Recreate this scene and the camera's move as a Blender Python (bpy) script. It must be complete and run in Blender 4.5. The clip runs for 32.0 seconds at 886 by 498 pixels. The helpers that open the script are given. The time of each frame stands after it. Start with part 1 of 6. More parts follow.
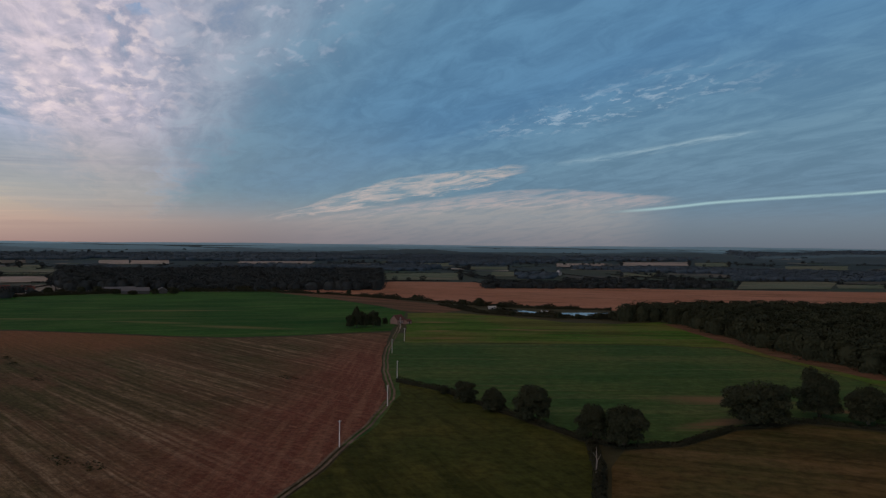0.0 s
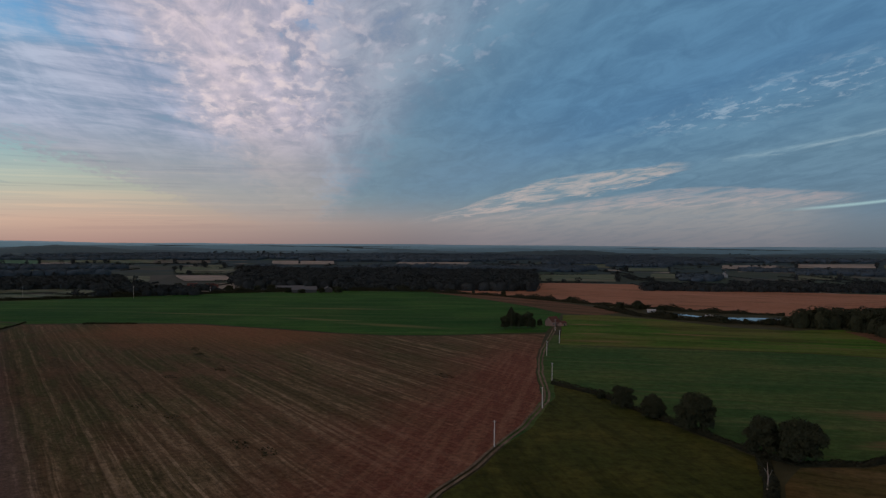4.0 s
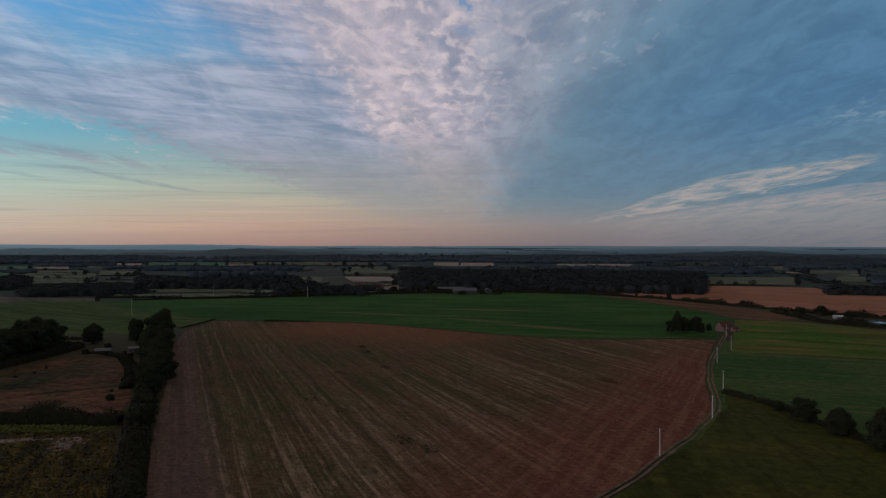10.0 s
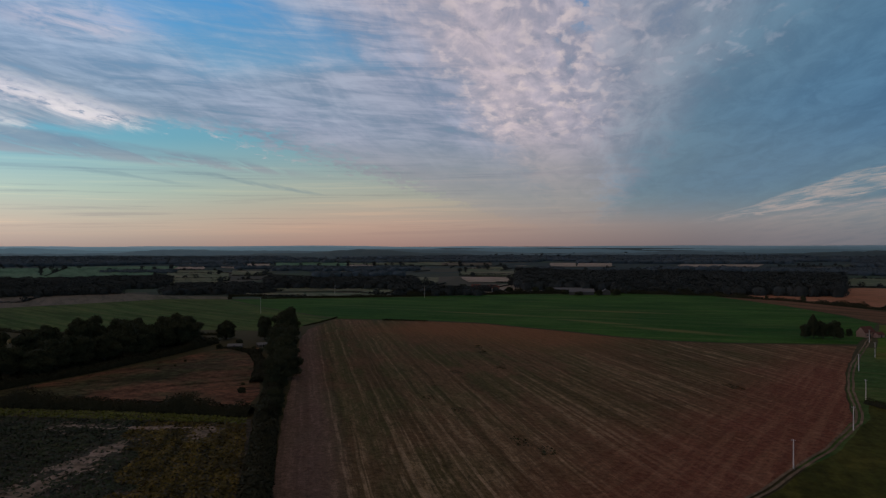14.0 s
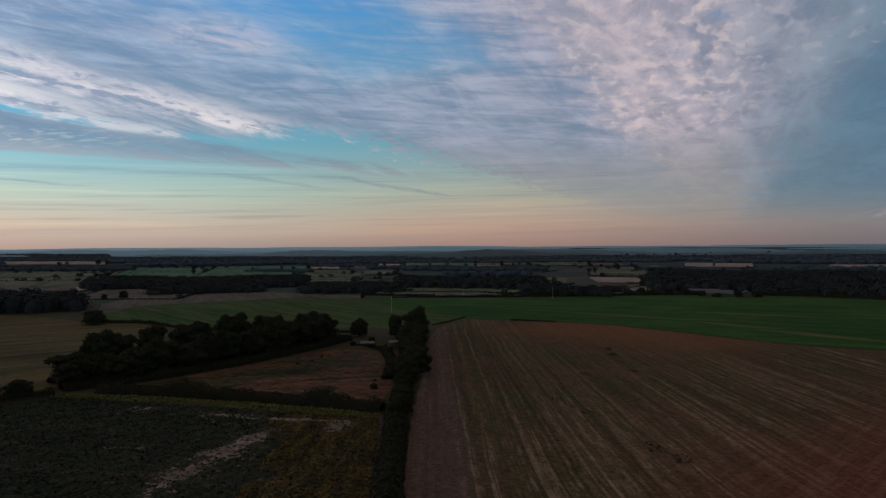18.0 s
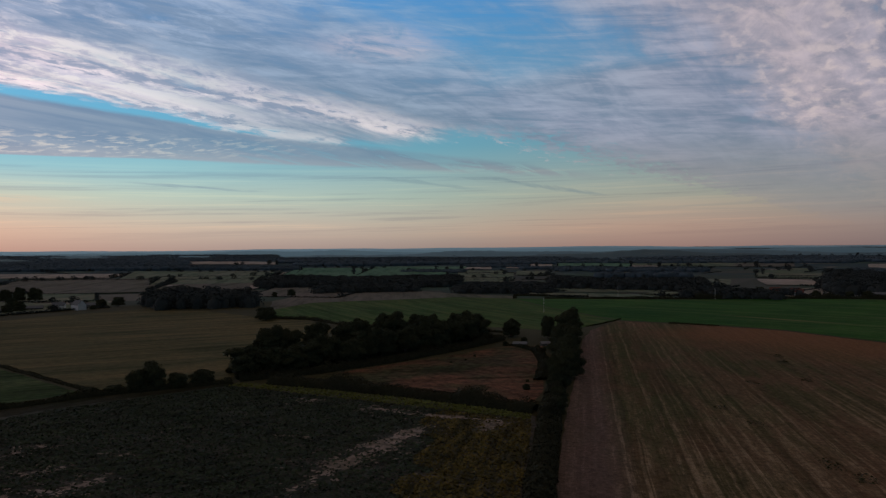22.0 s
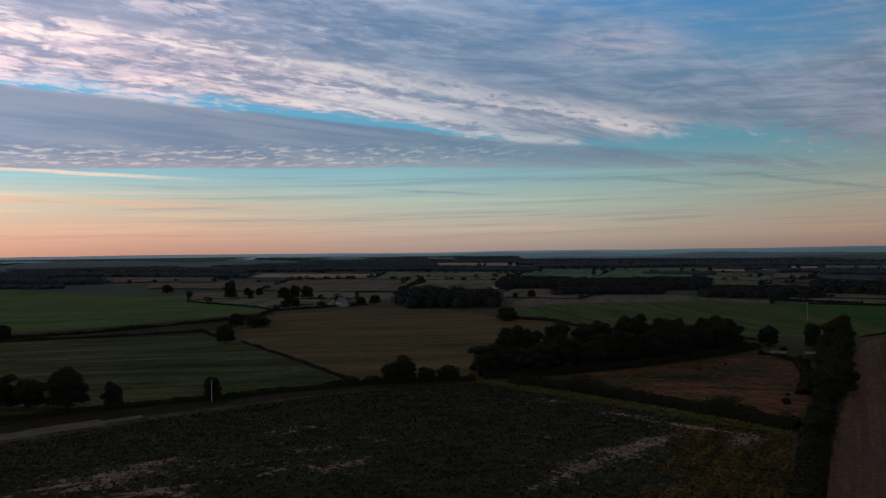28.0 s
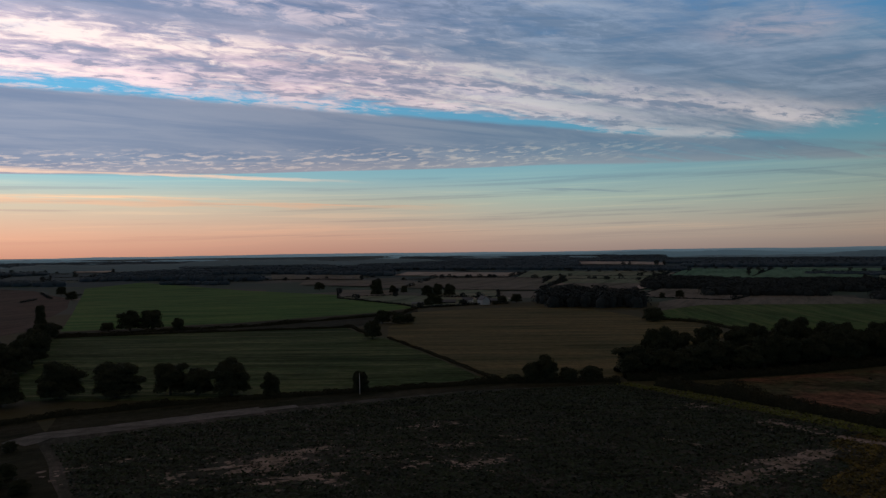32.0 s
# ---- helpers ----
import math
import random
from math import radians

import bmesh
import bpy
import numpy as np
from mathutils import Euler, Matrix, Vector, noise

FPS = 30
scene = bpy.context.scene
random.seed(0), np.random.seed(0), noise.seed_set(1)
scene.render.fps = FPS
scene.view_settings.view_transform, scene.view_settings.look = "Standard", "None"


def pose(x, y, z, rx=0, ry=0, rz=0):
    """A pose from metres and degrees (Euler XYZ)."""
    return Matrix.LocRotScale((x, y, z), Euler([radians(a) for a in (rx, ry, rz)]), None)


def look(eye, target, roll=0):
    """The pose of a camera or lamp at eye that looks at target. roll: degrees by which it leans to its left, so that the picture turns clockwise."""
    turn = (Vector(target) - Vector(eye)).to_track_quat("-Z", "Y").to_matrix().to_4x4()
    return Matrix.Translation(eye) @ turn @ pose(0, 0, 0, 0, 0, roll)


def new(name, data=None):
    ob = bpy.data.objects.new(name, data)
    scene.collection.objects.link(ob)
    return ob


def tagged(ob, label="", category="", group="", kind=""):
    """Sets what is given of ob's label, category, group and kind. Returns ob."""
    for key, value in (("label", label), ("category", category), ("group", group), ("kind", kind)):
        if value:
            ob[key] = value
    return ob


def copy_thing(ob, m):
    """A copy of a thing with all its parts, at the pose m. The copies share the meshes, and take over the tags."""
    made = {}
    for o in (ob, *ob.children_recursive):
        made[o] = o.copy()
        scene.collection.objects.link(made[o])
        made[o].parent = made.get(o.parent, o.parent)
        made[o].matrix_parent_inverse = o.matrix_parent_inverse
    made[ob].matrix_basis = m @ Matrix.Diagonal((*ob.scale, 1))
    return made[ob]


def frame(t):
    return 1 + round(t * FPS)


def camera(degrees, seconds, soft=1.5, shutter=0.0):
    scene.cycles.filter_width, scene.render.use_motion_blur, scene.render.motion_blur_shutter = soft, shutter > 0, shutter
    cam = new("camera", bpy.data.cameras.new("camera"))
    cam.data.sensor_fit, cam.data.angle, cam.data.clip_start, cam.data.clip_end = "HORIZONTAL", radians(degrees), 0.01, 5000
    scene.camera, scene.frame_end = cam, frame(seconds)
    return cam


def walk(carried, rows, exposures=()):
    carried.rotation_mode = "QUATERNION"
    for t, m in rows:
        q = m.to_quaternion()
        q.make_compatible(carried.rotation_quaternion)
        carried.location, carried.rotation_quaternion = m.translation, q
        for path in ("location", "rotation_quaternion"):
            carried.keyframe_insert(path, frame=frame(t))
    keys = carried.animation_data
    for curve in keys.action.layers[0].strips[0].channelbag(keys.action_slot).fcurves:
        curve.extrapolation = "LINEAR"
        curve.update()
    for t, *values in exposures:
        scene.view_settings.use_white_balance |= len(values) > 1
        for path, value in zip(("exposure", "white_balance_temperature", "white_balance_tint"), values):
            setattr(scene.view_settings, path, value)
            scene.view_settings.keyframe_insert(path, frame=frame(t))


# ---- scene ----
cam = camera(62.53, 32.0, soft=1.3)
EYE = 60.0
# seconds, turn to the left, tilt up, lean: a camera hovering on one spot and turning
ROWS = [
    (0.0, 0.00, -0.30, 0.57),
    (0.5, 1.54, -0.30, 0.57),
    (1.0, 3.44, -0.29, 0.55),
    (1.5, 5.17, -0.30, 0.52),
    (2.0, 7.05, -0.31, 0.49),
    (2.5, 8.78, -0.32, 0.47),
    (3.0, 10.12, -0.32, 0.46),
    (3.5, 11.12, -0.32, 0.46),
    (5.5, 15.17, -0.30, 0.34),
    (6.0, 16.21, -0.29, 0.33),
    (6.5, 17.20, -0.29, 0.31),
    (7.0, 18.27, -0.27, 0.28),
    (7.5, 19.28, -0.26, 0.25),
    (8.0, 20.36, -0.25, 0.23),
    (8.5, 21.36, -0.24, 0.21),
    (9.0, 22.43, -0.24, 0.18),
    (9.5, 23.46, -0.24, 0.14),
    (10.0, 24.54, -0.24, 0.11),
    (10.5, 25.59, -0.23, 0.08),
    (11.0, 26.70, -0.23, 0.06),
    (11.5, 27.73, -0.22, 0.05),
    (12.0, 28.84, -0.22, 0.03),
    (12.5, 29.97, -0.21, -0.00),
    (13.0, 31.20, -0.21, -0.04),
    (13.5, 32.36, -0.20, -0.07),
    (14.0, 33.60, -0.21, -0.10),
    (14.5, 34.87, -0.21, -0.12),
    (16.5, 39.84, -0.19, -0.22),
    (17.0, 41.10, -0.19, -0.25),
    (17.5, 42.30, -0.18, -0.28),
    (18.0, 43.58, -0.17, -0.33),
    (18.5, 44.83, -0.15, -0.37),
    (19.0, 46.22, -0.14, -0.41),
    (19.5, 47.54, -0.12, -0.43),
    (20.0, 48.94, -0.11, -0.45),
    (20.5, 50.42, -0.10, -0.46),
    (21.0, 52.14, -0.09, -0.48),
    (21.5, 53.78, -0.07, -0.49),
    (22.0, 55.48, -0.05, -0.50),
    (22.5, 57.08, -0.02, -0.52),
    (23.0, 58.78, 0.01, -0.54),
    (23.5, 60.35, 0.05, -0.57),
    (24.0, 62.00, 0.09, -0.59),
    (24.5, 63.53, 0.13, -0.60),
    (25.0, 65.11, 0.15, -0.61),
    (25.5, 66.58, 0.17, -0.62),
    (27.5, 72.58, 0.25, -0.72),
    (28.0, 74.12, 0.26, -0.73),
    (28.5, 75.57, 0.27, -0.74),
    (29.0, 77.09, 0.27, -0.75),
    (29.5, 78.48, 0.28, -0.76),
    (30.0, 79.89, 0.29, -0.76),
    (30.5, 81.21, 0.29, -0.77),
    (31.0, 82.54, 0.30, -0.79),
    (31.5, 83.83, 0.30, -0.80),
    (32.0, 85.17, 0.30, -0.81),
]
EXPOSURES = [(0.0, 0.18), (6.0, 0.04), (13.0, -0.14), (19.0, -0.20), (25.0, -0.42), (28.0, -0.53), (32.0, -0.70)]
walk(cam, [(t, pose(0, 0, EYE, 90 + tilt, 0, turn) @ pose(0, 0, 0, 0, 0, lean)) for t, turn, tilt, lean in ROWS], EXPOSURES)


# ---- node helpers ----
def lin(r, g, b):
    """Linear colour from 0..255 values."""
    return tuple(((c / 255 + 0.055) / 1.055) ** 2.4 if c > 10 else c / 255 / 12.92 for c in (r, g, b)) + (1.0,)


def nd(nt, kind, **inputs):
    n = nt.nodes.new(kind)
    for key, value in inputs.items():
        put(nt, n.inputs[key.replace("_", " ")], value)
    return n


def put(nt, socket, value):
    if isinstance(value, bpy.types.NodeSocket):
        nt.links.new(value, socket)
    elif value is not None:
        socket.default_value = value


def mth(nt, op, a, b=None, c=None, clamp=False):
    n = nt.nodes.new("ShaderNodeMath")
    n.operation, n.use_clamp = op, clamp
    for s, value in zip(n.inputs, (a, b, c)):
        put(nt, s, value)
    return n.outputs[0]


def ease(nt, value, lo, hi, out_lo=0.0, out_hi=1.0):
    n = nt.nodes.new("ShaderNodeMapRange")
    n.interpolation_type = "SMOOTHSTEP"
    for s, v in zip(n.inputs, (value, lo, hi, out_lo, out_hi)):
        put(nt, s, v)
    return n.outputs[0]


def blend(nt, fac, a, b, kind="MIX"):
    n = nt.nodes.new("ShaderNodeMix")
    n.data_type, n.blend_type = "RGBA", kind
    put(nt, n.inputs[0], fac)
    put(nt, n.inputs[6], a)
    put(nt, n.inputs[7], b)
    return n.outputs[2]


def ramp(nt, fac, stops):
    n = nt.nodes.new("ShaderNodeValToRGB")
    e = n.color_ramp.elements
    while len(e) < len(stops):
        e.new(0.5)
    for el, (at, colour) in zip(e, stops):
        el.position, el.color = at, colour
    put(nt, n.inputs[0], fac)
    return n.outputs[0]


def grain(nt, vector, scale, detail=4.0, rough=0.55, warp=0.0):
    n = nd(nt, "ShaderNodeTexNoise", Vector=vector, Scale=scale, Detail=detail, Roughness=rough, Distortion=warp)
    return n.outputs[0]


def combine(nt, x, y, z=0.0):
    return nd(nt, "ShaderNodeCombineXYZ", X=x, Y=y, Z=z).outputs[0]


# ---- world: dusk sky with cloud streets ----
world = bpy.data.worlds.new("dusk_sky")
scene.world = world
world.use_nodes = True
wt = world.node_tree
wt.nodes.clear()
way = nd(wt, "ShaderNodeTexCoord").outputs["Generated"]
dx, dy, dz = nd(wt, "ShaderNodeSeparateXYZ", Vector=way).outputs
DEG = 180 / math.pi
elev = mth(wt, "MULTIPLY", mth(wt, "ARCSINE", dz), DEG)
azim = mth(wt, "MULTIPLY", mth(wt, "ARCTAN2", mth(wt, "MULTIPLY", dx, -1.0), dy), DEG)
# clear air: a cold side, and a side near the set sun
E = 45.0
up = mth(wt, "DIVIDE", elev, E, clamp=True)
cold = ramp(wt, up, [(0.0, lin(100, 104, 118)), (2 / E, lin(112, 122, 136)), (5 / E, lin(98, 130, 148)), (10 / E, lin(78, 126, 160)), (19 / E, lin(74, 124, 180)), (30 / E, lin(60, 84, 116)), (1.0, lin(60, 70, 90))])
middle = ramp(wt, up, [(0.0, lin(160, 130, 126)), (1.6 / E, lin(186, 158, 147)), (4 / E, lin(166, 170, 164)), (8 / E, lin(108, 156, 180)), (19 / E, lin(72, 142, 208)), (30 / E, lin(60, 84, 116)), (1.0, lin(60, 70, 90))])
warm = ramp(wt, up, [(0.0, lin(188, 137, 116)), (1.5 / E, lin(204, 161, 137)), (4 / E, lin(188, 184, 166)), (6 / E, lin(128, 182, 194)), (9 / E, lin(96, 176, 206)), (19 / E, lin(72, 140, 206)), (30 / E, lin(60, 84, 116)), (1.0, lin(60, 70, 90))])
clear = blend(wt, ease(wt, azim, -4.0, 50.0), cold, middle)
clear = blend(wt, ease(wt, azim, 52.0, 120.0), clear, warm)
# the clouds lie on a level sheet, in streets that run one way
lift = mth(wt, "MAXIMUM", dz, 0.012)
px, py = mth(wt, "DIVIDE", dx, lift), mth(wt, "DIVIDE", dy, lift)
STREET = radians(22)


def turned(x, y):
    """Across and along the streets."""
    return (mth(wt, "ADD", mth(wt, "MULTIPLY", x, math.cos(STREET)), mth(wt, "MULTIPLY", y, math.sin(STREET))),
            mth(wt, "ADD", mth(wt, "MULTIPLY", x, -math.sin(STREET)), mth(wt, "MULTIPLY", y, math.cos(STREET))))


def profile(value, points):
    """A smooth curve through points (value, height)."""
    x0, x1 = points[0][0], points[-1][0]
    y0, y1 = min(p[1] for p in points), max(p[1] for p in points)
    n = wt.nodes.new("ShaderNodeValToRGB")
    n.color_ramp.interpolation = "CARDINAL"
    e = n.color_ramp.elements
    while len(e) < len(points):
        e.new(0.5)
    for el, (x, y) in zip(e, points):
        h = (y - y0) / (y1 - y0)
        el.position, el.color = (x - x0) / (x1 - x0), (h, h, h, 1)
    put(wt, n.inputs[0], mth(wt, "DIVIDE", mth(wt, "SUBTRACT", value, x0), x1 - x0, clamp=True))
    return mth(wt, "ADD", mth(wt, "MULTIPLY", n.outputs[0], y1 - y0), y0)


def within(value, lo, hi, soft):
    return mth(wt, "MULTIPLY", ease(wt, value, mth(wt, "SUBTRACT", lo, soft), mth(wt, "ADD", lo, soft)), ease(wt, value, mth(wt, "ADD", hi, soft), mth(wt, "SUBTRACT", hi, soft)))


def all_of(*values):
    out = values[0]
    for v in values[1:]:
        out = mth(wt, "MULTIPLY", out, v)
    return out


def centred(value, amount):
    return mth(wt, "MULTIPLY", mth(wt, "SUBTRACT", value, 0.5), amount)


side, along = turned(px, py)
reach = mth(wt, "DIVIDE", 1.0, lift)
# cloud has height, so its texture is less foreshortened than a flat sheet
deep = mth(wt, "ADD", mth(wt, "MAXIMUM", dz, 0.0), 0.10)
s2, a2 = turned(mth(wt, "DIVIDE", dx, deep), mth(wt, "DIVIDE", dy, deep))
n_fibre = grain(wt, combine(wt, s2, mth(wt, "MULTIPLY", a2, 0.24)), 4.6, 9.0, 0.62, 0.6)
n_loose = grain(wt, combine(wt, s2, mth(wt, "MULTIPLY", a2, 0.50)), 6.0, 9.0, 0.66, 0.7)
n_wide = grain(wt, combine(wt, s2, mth(wt, "MULTIPLY", a2, 0.35)), 1.8, 4.0, 0.5, 0.3)
n_flake = grain(wt, combine(wt, s2, mth(wt, "MULTIPLY", a2, 0.50)), 15.5, 4.0, 0.5, 0.3)
n_level = grain(wt, combine(wt, mth(wt, "MULTIPLY", azim, 0.13), mth(wt, "ADD", mth(wt, "MULTIPLY", elev, 1.15), mth(wt, "MULTIPLY", azim, -0.055))), 1.0, 8.0, 0.64, 0.5)
n_ripple = grain(wt, combine(wt, mth(wt, "MULTIPLY", azim, 0.85), mth(wt, "ADD", mth(wt, "MULTIPLY", elev, 4.4), mth(wt, "MULTIPLY", azim, 0.30))), 1.0, 4.0, 0.55, 0.2)
n_fleck = grain(wt, combine(wt, s2, mth(wt, "MULTIPLY", a2, 0.55)), 15.0, 7.0, 0.64, 0.5)
# each street is a belt of its own density and colour
sway = mth(wt, "MULTIPLY", centred(mth(wt, "ADD", mth(wt, "MULTIPLY", n_loose, 0.6), mth(wt, "MULTIPLY", n_wide, 0.4)), 1.0), mth(wt, "ADD", 0.30, mth(wt, "MULTIPLY", reach, 0.17)))
belt = mth(wt, "ADD", side, sway)


def belt_at(c, colour, density):
    return ((c + 16) / 32, (*lin(*colour)[:3], density))


belts = wt.nodes.new("ShaderNodeValToRGB")
BELTS = [belt_at(-16, (190, 180, 185), 0.0), belt_at(-4.72, (200, 188, 196), 0.0), belt_at(-4.55, (214, 196, 204), 0.80), belt_at(-4.25, (216, 196, 202), 0.95),
         belt_at(-3.95, (164, 160, 180), 0.95), belt_at(-3.72, (206, 188, 196), 0.95), belt_at(-3.45, (188, 176, 190), 0.92), belt_at(-3.2, (132, 142, 166), 0.86),
         belt_at(-2.8, (136, 146, 172), 0.86), belt_at(-2.3, (142, 152, 180), 0.80), belt_at(-1.85, (138, 152, 180), 0.42), belt_at(-1.3, (140, 152, 180), 0.42)]
BELTS += [belt_at(-1.05, (142, 154, 184), 0.82), belt_at(-0.65, (174, 169, 187), 0.94), belt_at(-0.1, (160, 160, 183), 0.94), belt_at(0.35, (132, 146, 170), 0.90),
          belt_at(0.8, (94, 127, 157), 0.90), belt_at(1.4, (80, 118, 153), 0.90), belt_at(2.4, (74, 115, 154), 0.86), belt_at(3.4, (84, 120, 152), 0.80),
          belt_at(5.0, (90, 122, 150), 0.74), belt_at(9.0, (88, 118, 146), 0.70), belt_at(16, (86, 116, 146), 0.70)]
stops = belts.color_ramp.elements
while len(stops) < len(BELTS):
    stops.new(0.5)
for stop, (spot, value) in zip(stops, BELTS):
    stop.position, stop.color = spot, value
put(wt, belts.inputs[0], mth(wt, "DIVIDE", mth(wt, "ADD", belt, 16.0), 32.0, clamp=True))
# the bright belt ends before the horizon, the veil closes over the gap beyond it
thick = mth(wt, "MULTIPLY", belts.outputs[1], mth(wt, "SUBTRACT", 1.0, mth(wt, "MULTIPLY", ease(wt, mth(wt, "ADD", belt, centred(n_fleck, 2.4)), -2.5, -3.7), ease(wt, along, 4.6, 6.2))))
thick = mth(wt, "MAXIMUM", thick, mth(wt, "MULTIPLY", within(mth(wt, "ADD", belt, centred(n_fleck, 2.0)), -2.75, -0.5, 0.45), ease(wt, along, 3.1, 4.3, 0.0, 0.86)))
crossing = within(belt, -3.2, -0.8, 0.3)
texture = blend(wt, crossing, mth(wt, "ADD", mth(wt, "MULTIPLY", n_fibre, 0.40), mth(wt, "MULTIPLY", n_loose, 0.60)), mth(wt, "ADD", mth(wt, "MULTIPLY", n_level, 0.6), mth(wt, "MULTIPLY", n_fibre, 0.4)))
calm = mth(wt, "MAXIMUM", mth(wt, "MULTIPLY", within(belt, 0.4, 30.0, 0.5), 0.74), mth(wt, "MULTIPLY", ease(wt, elev, 10.0, 5.0), 0.75))
density = mth(wt, "ADD", thick, mth(wt, "MULTIPLY", mth(wt, "MULTIPLY", centred(texture, 2.0), ease(wt, crossing, 0.0, 1.0, 1.0, 0.70)), mth(wt, "SUBTRACT", 1.0, calm)))
density = mth(wt, "MULTIPLY", ease(wt, density, 0.10, 0.92), ease(wt, thick, 0.0, 0.25))
dark_to = blend(wt, calm, (0.66, 0.72, 0.80, 1), (0.82, 0.86, 0.90, 1))
light_to = blend(wt, calm, (1.34, 1.26, 1.23, 1), (1.13, 1.10, 1.08, 1))
cloud = blend(wt, 1.0, belts.outputs[0], blend(wt, ease(wt, texture, 0.36, 0.64), dark_to, light_to), "MULTIPLY")
# mackerel flakes, each a small puff with blue between them where the sheet is thin
flaky = all_of(within(belt, -0.95, 0.12, 0.28), ease(wt, n_wide, 0.36, 0.56, 0.45, 1.0), ease(wt, elev, 7.0, 10.0))
cloud = blend(wt, mth(wt, "MULTIPLY", flaky, ease(wt, n_flake, 0.48, 0.68, 0.0, 0.66)), cloud, lin(218, 204, 213))
cloud = blend(wt, mth(wt, "MULTIPLY", flaky, ease(wt, n_flake, 0.50, 0.32, 0.0, 0.30)), cloud, lin(132, 142, 168))
holes = all_of(flaky, ease(wt, n_flake, 0.43, 0.32, 0.0, 0.8), ease(wt, n_wide, 0.50, 0.60), ease(wt, elev, 14.0, 17.0))
density = mth(wt, "MULTIPLY", density, mth(wt, "SUBTRACT", 1.0, holes))
loose_puffs = all_of(within(belt, 0.15, 0.75, 0.25), ease(wt, elev, 10.0, 14.0), ease(wt, n_flake, 0.54, 0.70, 0.0, 0.45))
cloud = blend(wt, loose_puffs, cloud, lin(176, 178, 200))
# bright fibres and flecks on the belt near the sun, with grey streaks between them
near_sun = ease(wt, azim, 58.0, 108.0, 0.12, 1.0)
on_bright = within(belt, -4.6, -3.3, 0.15)
n_band = grain(wt, combine(wt, side, mth(wt, "MULTIPLY", along, 0.10)), 2.6, 3.0, 0.5, 0.3)
lit = mth(wt, "ADD", mth(wt, "MULTIPLY", n_fibre, 0.16), mth(wt, "ADD", mth(wt, "MULTIPLY", n_fleck, 0.42), mth(wt, "MULTIPLY", n_band, 0.42)))
cloud = blend(wt, all_of(on_bright, ease(wt, lit, 0.50, 0.43, 0.0, 0.85)), cloud, lin(132, 138, 164))
cloud = blend(wt, all_of(on_bright, ease(wt, lit, 0.49, 0.58, 0.0, 0.95), near_sun), cloud, lin(248, 228, 222))
cloud = blend(wt, all_of(within(belt, -3.1, -1.9, 0.3), ease(wt, azim, 58.0, 80.0), ease(wt, lit, 0.50, 0.42, 0.0, 0.6)), cloud, lin(108, 124, 154))
# away from the sun its underside is grey
cloud = blend(wt, all_of(ease(wt, belt, -3.75, -4.05), ease(wt, along, 2.6, 4.6, 0.0, 0.85)), cloud, blend(wt, ease(wt, n_fibre, 0.38, 0.62), lin(112, 128, 154), lin(158, 160, 178)))
over = all_of(within(belt, -3.2, -2.0, 0.4), ease(wt, azim, 62.0, 95.0), ease(wt, lit, 0.50, 0.60, 0.0, 0.75))
cloud = blend(wt, over, cloud, lin(222, 206, 214))
patch = all_of(within(side, -2.45, -1.9, 0.2), within(along, 2.6, 3.1, 0.2), ease(wt, n_loose, 0.38, 0.58))
cloud = blend(wt, mth(wt, "MULTIPLY", patch, 0.7), cloud, lin(222, 190, 200))
veil = mth(wt, "MULTIPLY", ease(wt, elev, 9.5, 4.0), within(belt, -3.6, 0.2, 0.3))
cloud = blend(wt, mth(wt, "MULTIPLY", veil, 0.75), cloud, blend(wt, n_loose, lin(126, 133, 149), lin(158, 151, 158)))
cloud = blend(wt, all_of(ease(wt, elev, 11.0, 4.5), ease(wt, belt, 0.0, 1.2), ease(wt, azim, -6.0, 8.0, 0.0, 0.42)), cloud, lin(114, 136, 153))
haze = mth(wt, "MULTIPLY", ease(wt, mth(wt, "SUBTRACT", elev, ease(wt, azim, 26.0, 44.0, 0.0, 1.0)), 0.7, 5.2), mth(wt, "SUBTRACT", 1.0, mth(wt, "MULTIPLY", veil, 0.22)))
sky = blend(wt, mth(wt, "MULTIPLY", density, haze), clear, cloud)
bridge = all_of(within(side, -5.0, -4.45, 0.15), ease(wt, mth(wt, "ADD", mth(wt, "MULTIPLY", n_wide, 0.6), mth(wt, "MULTIPLY", n_fleck, 0.4)), 0.47, 0.56), ease(wt, along, 6.5, 4.5))
sky = blend(wt, mth(wt, "MULTIPLY", bridge, 0.85), sky, blend(wt, n_fleck, lin(170, 168, 186), lin(226, 208, 210)))
# the grey belt under the bright one tapers away from the sun and breaks up
low_edge = mth(wt, "ADD", profile(along, [(-2.0, -10.2), (0.0, -9.7), (2.2, -8.8), (4.5, -7.3), (6.4, -6.1), (8.4, -4.9), (10.0, -4.2)]), mth(wt, "MULTIPLY", sway, 0.45))
frayed_out = ease(wt, along, 3.6, 9.0)
grey_belt = within(mth(wt, "ADD", side, mth(wt, "MULTIPLY", sway, 0.35)), low_edge, profile(along, [(-2.0, -4.88), (4.0, -4.88), (7.0, -4.3), (10.0, -3.9)]), mth(wt, "ADD", 0.10, mth(wt, "MULTIPLY", frayed_out, 0.25)))
grey_belt = mth(wt, "MULTIPLY", grey_belt, mth(wt, "SUBTRACT", 1.0, mth(wt, "MULTIPLY", frayed_out, ease(wt, n_fibre, 0.53, 0.42))))
grey_belt = mth(wt, "MULTIPLY", grey_belt, ease(wt, along, 10.5, 8.5))
depth = mth(wt, "SUBTRACT", side, low_edge)
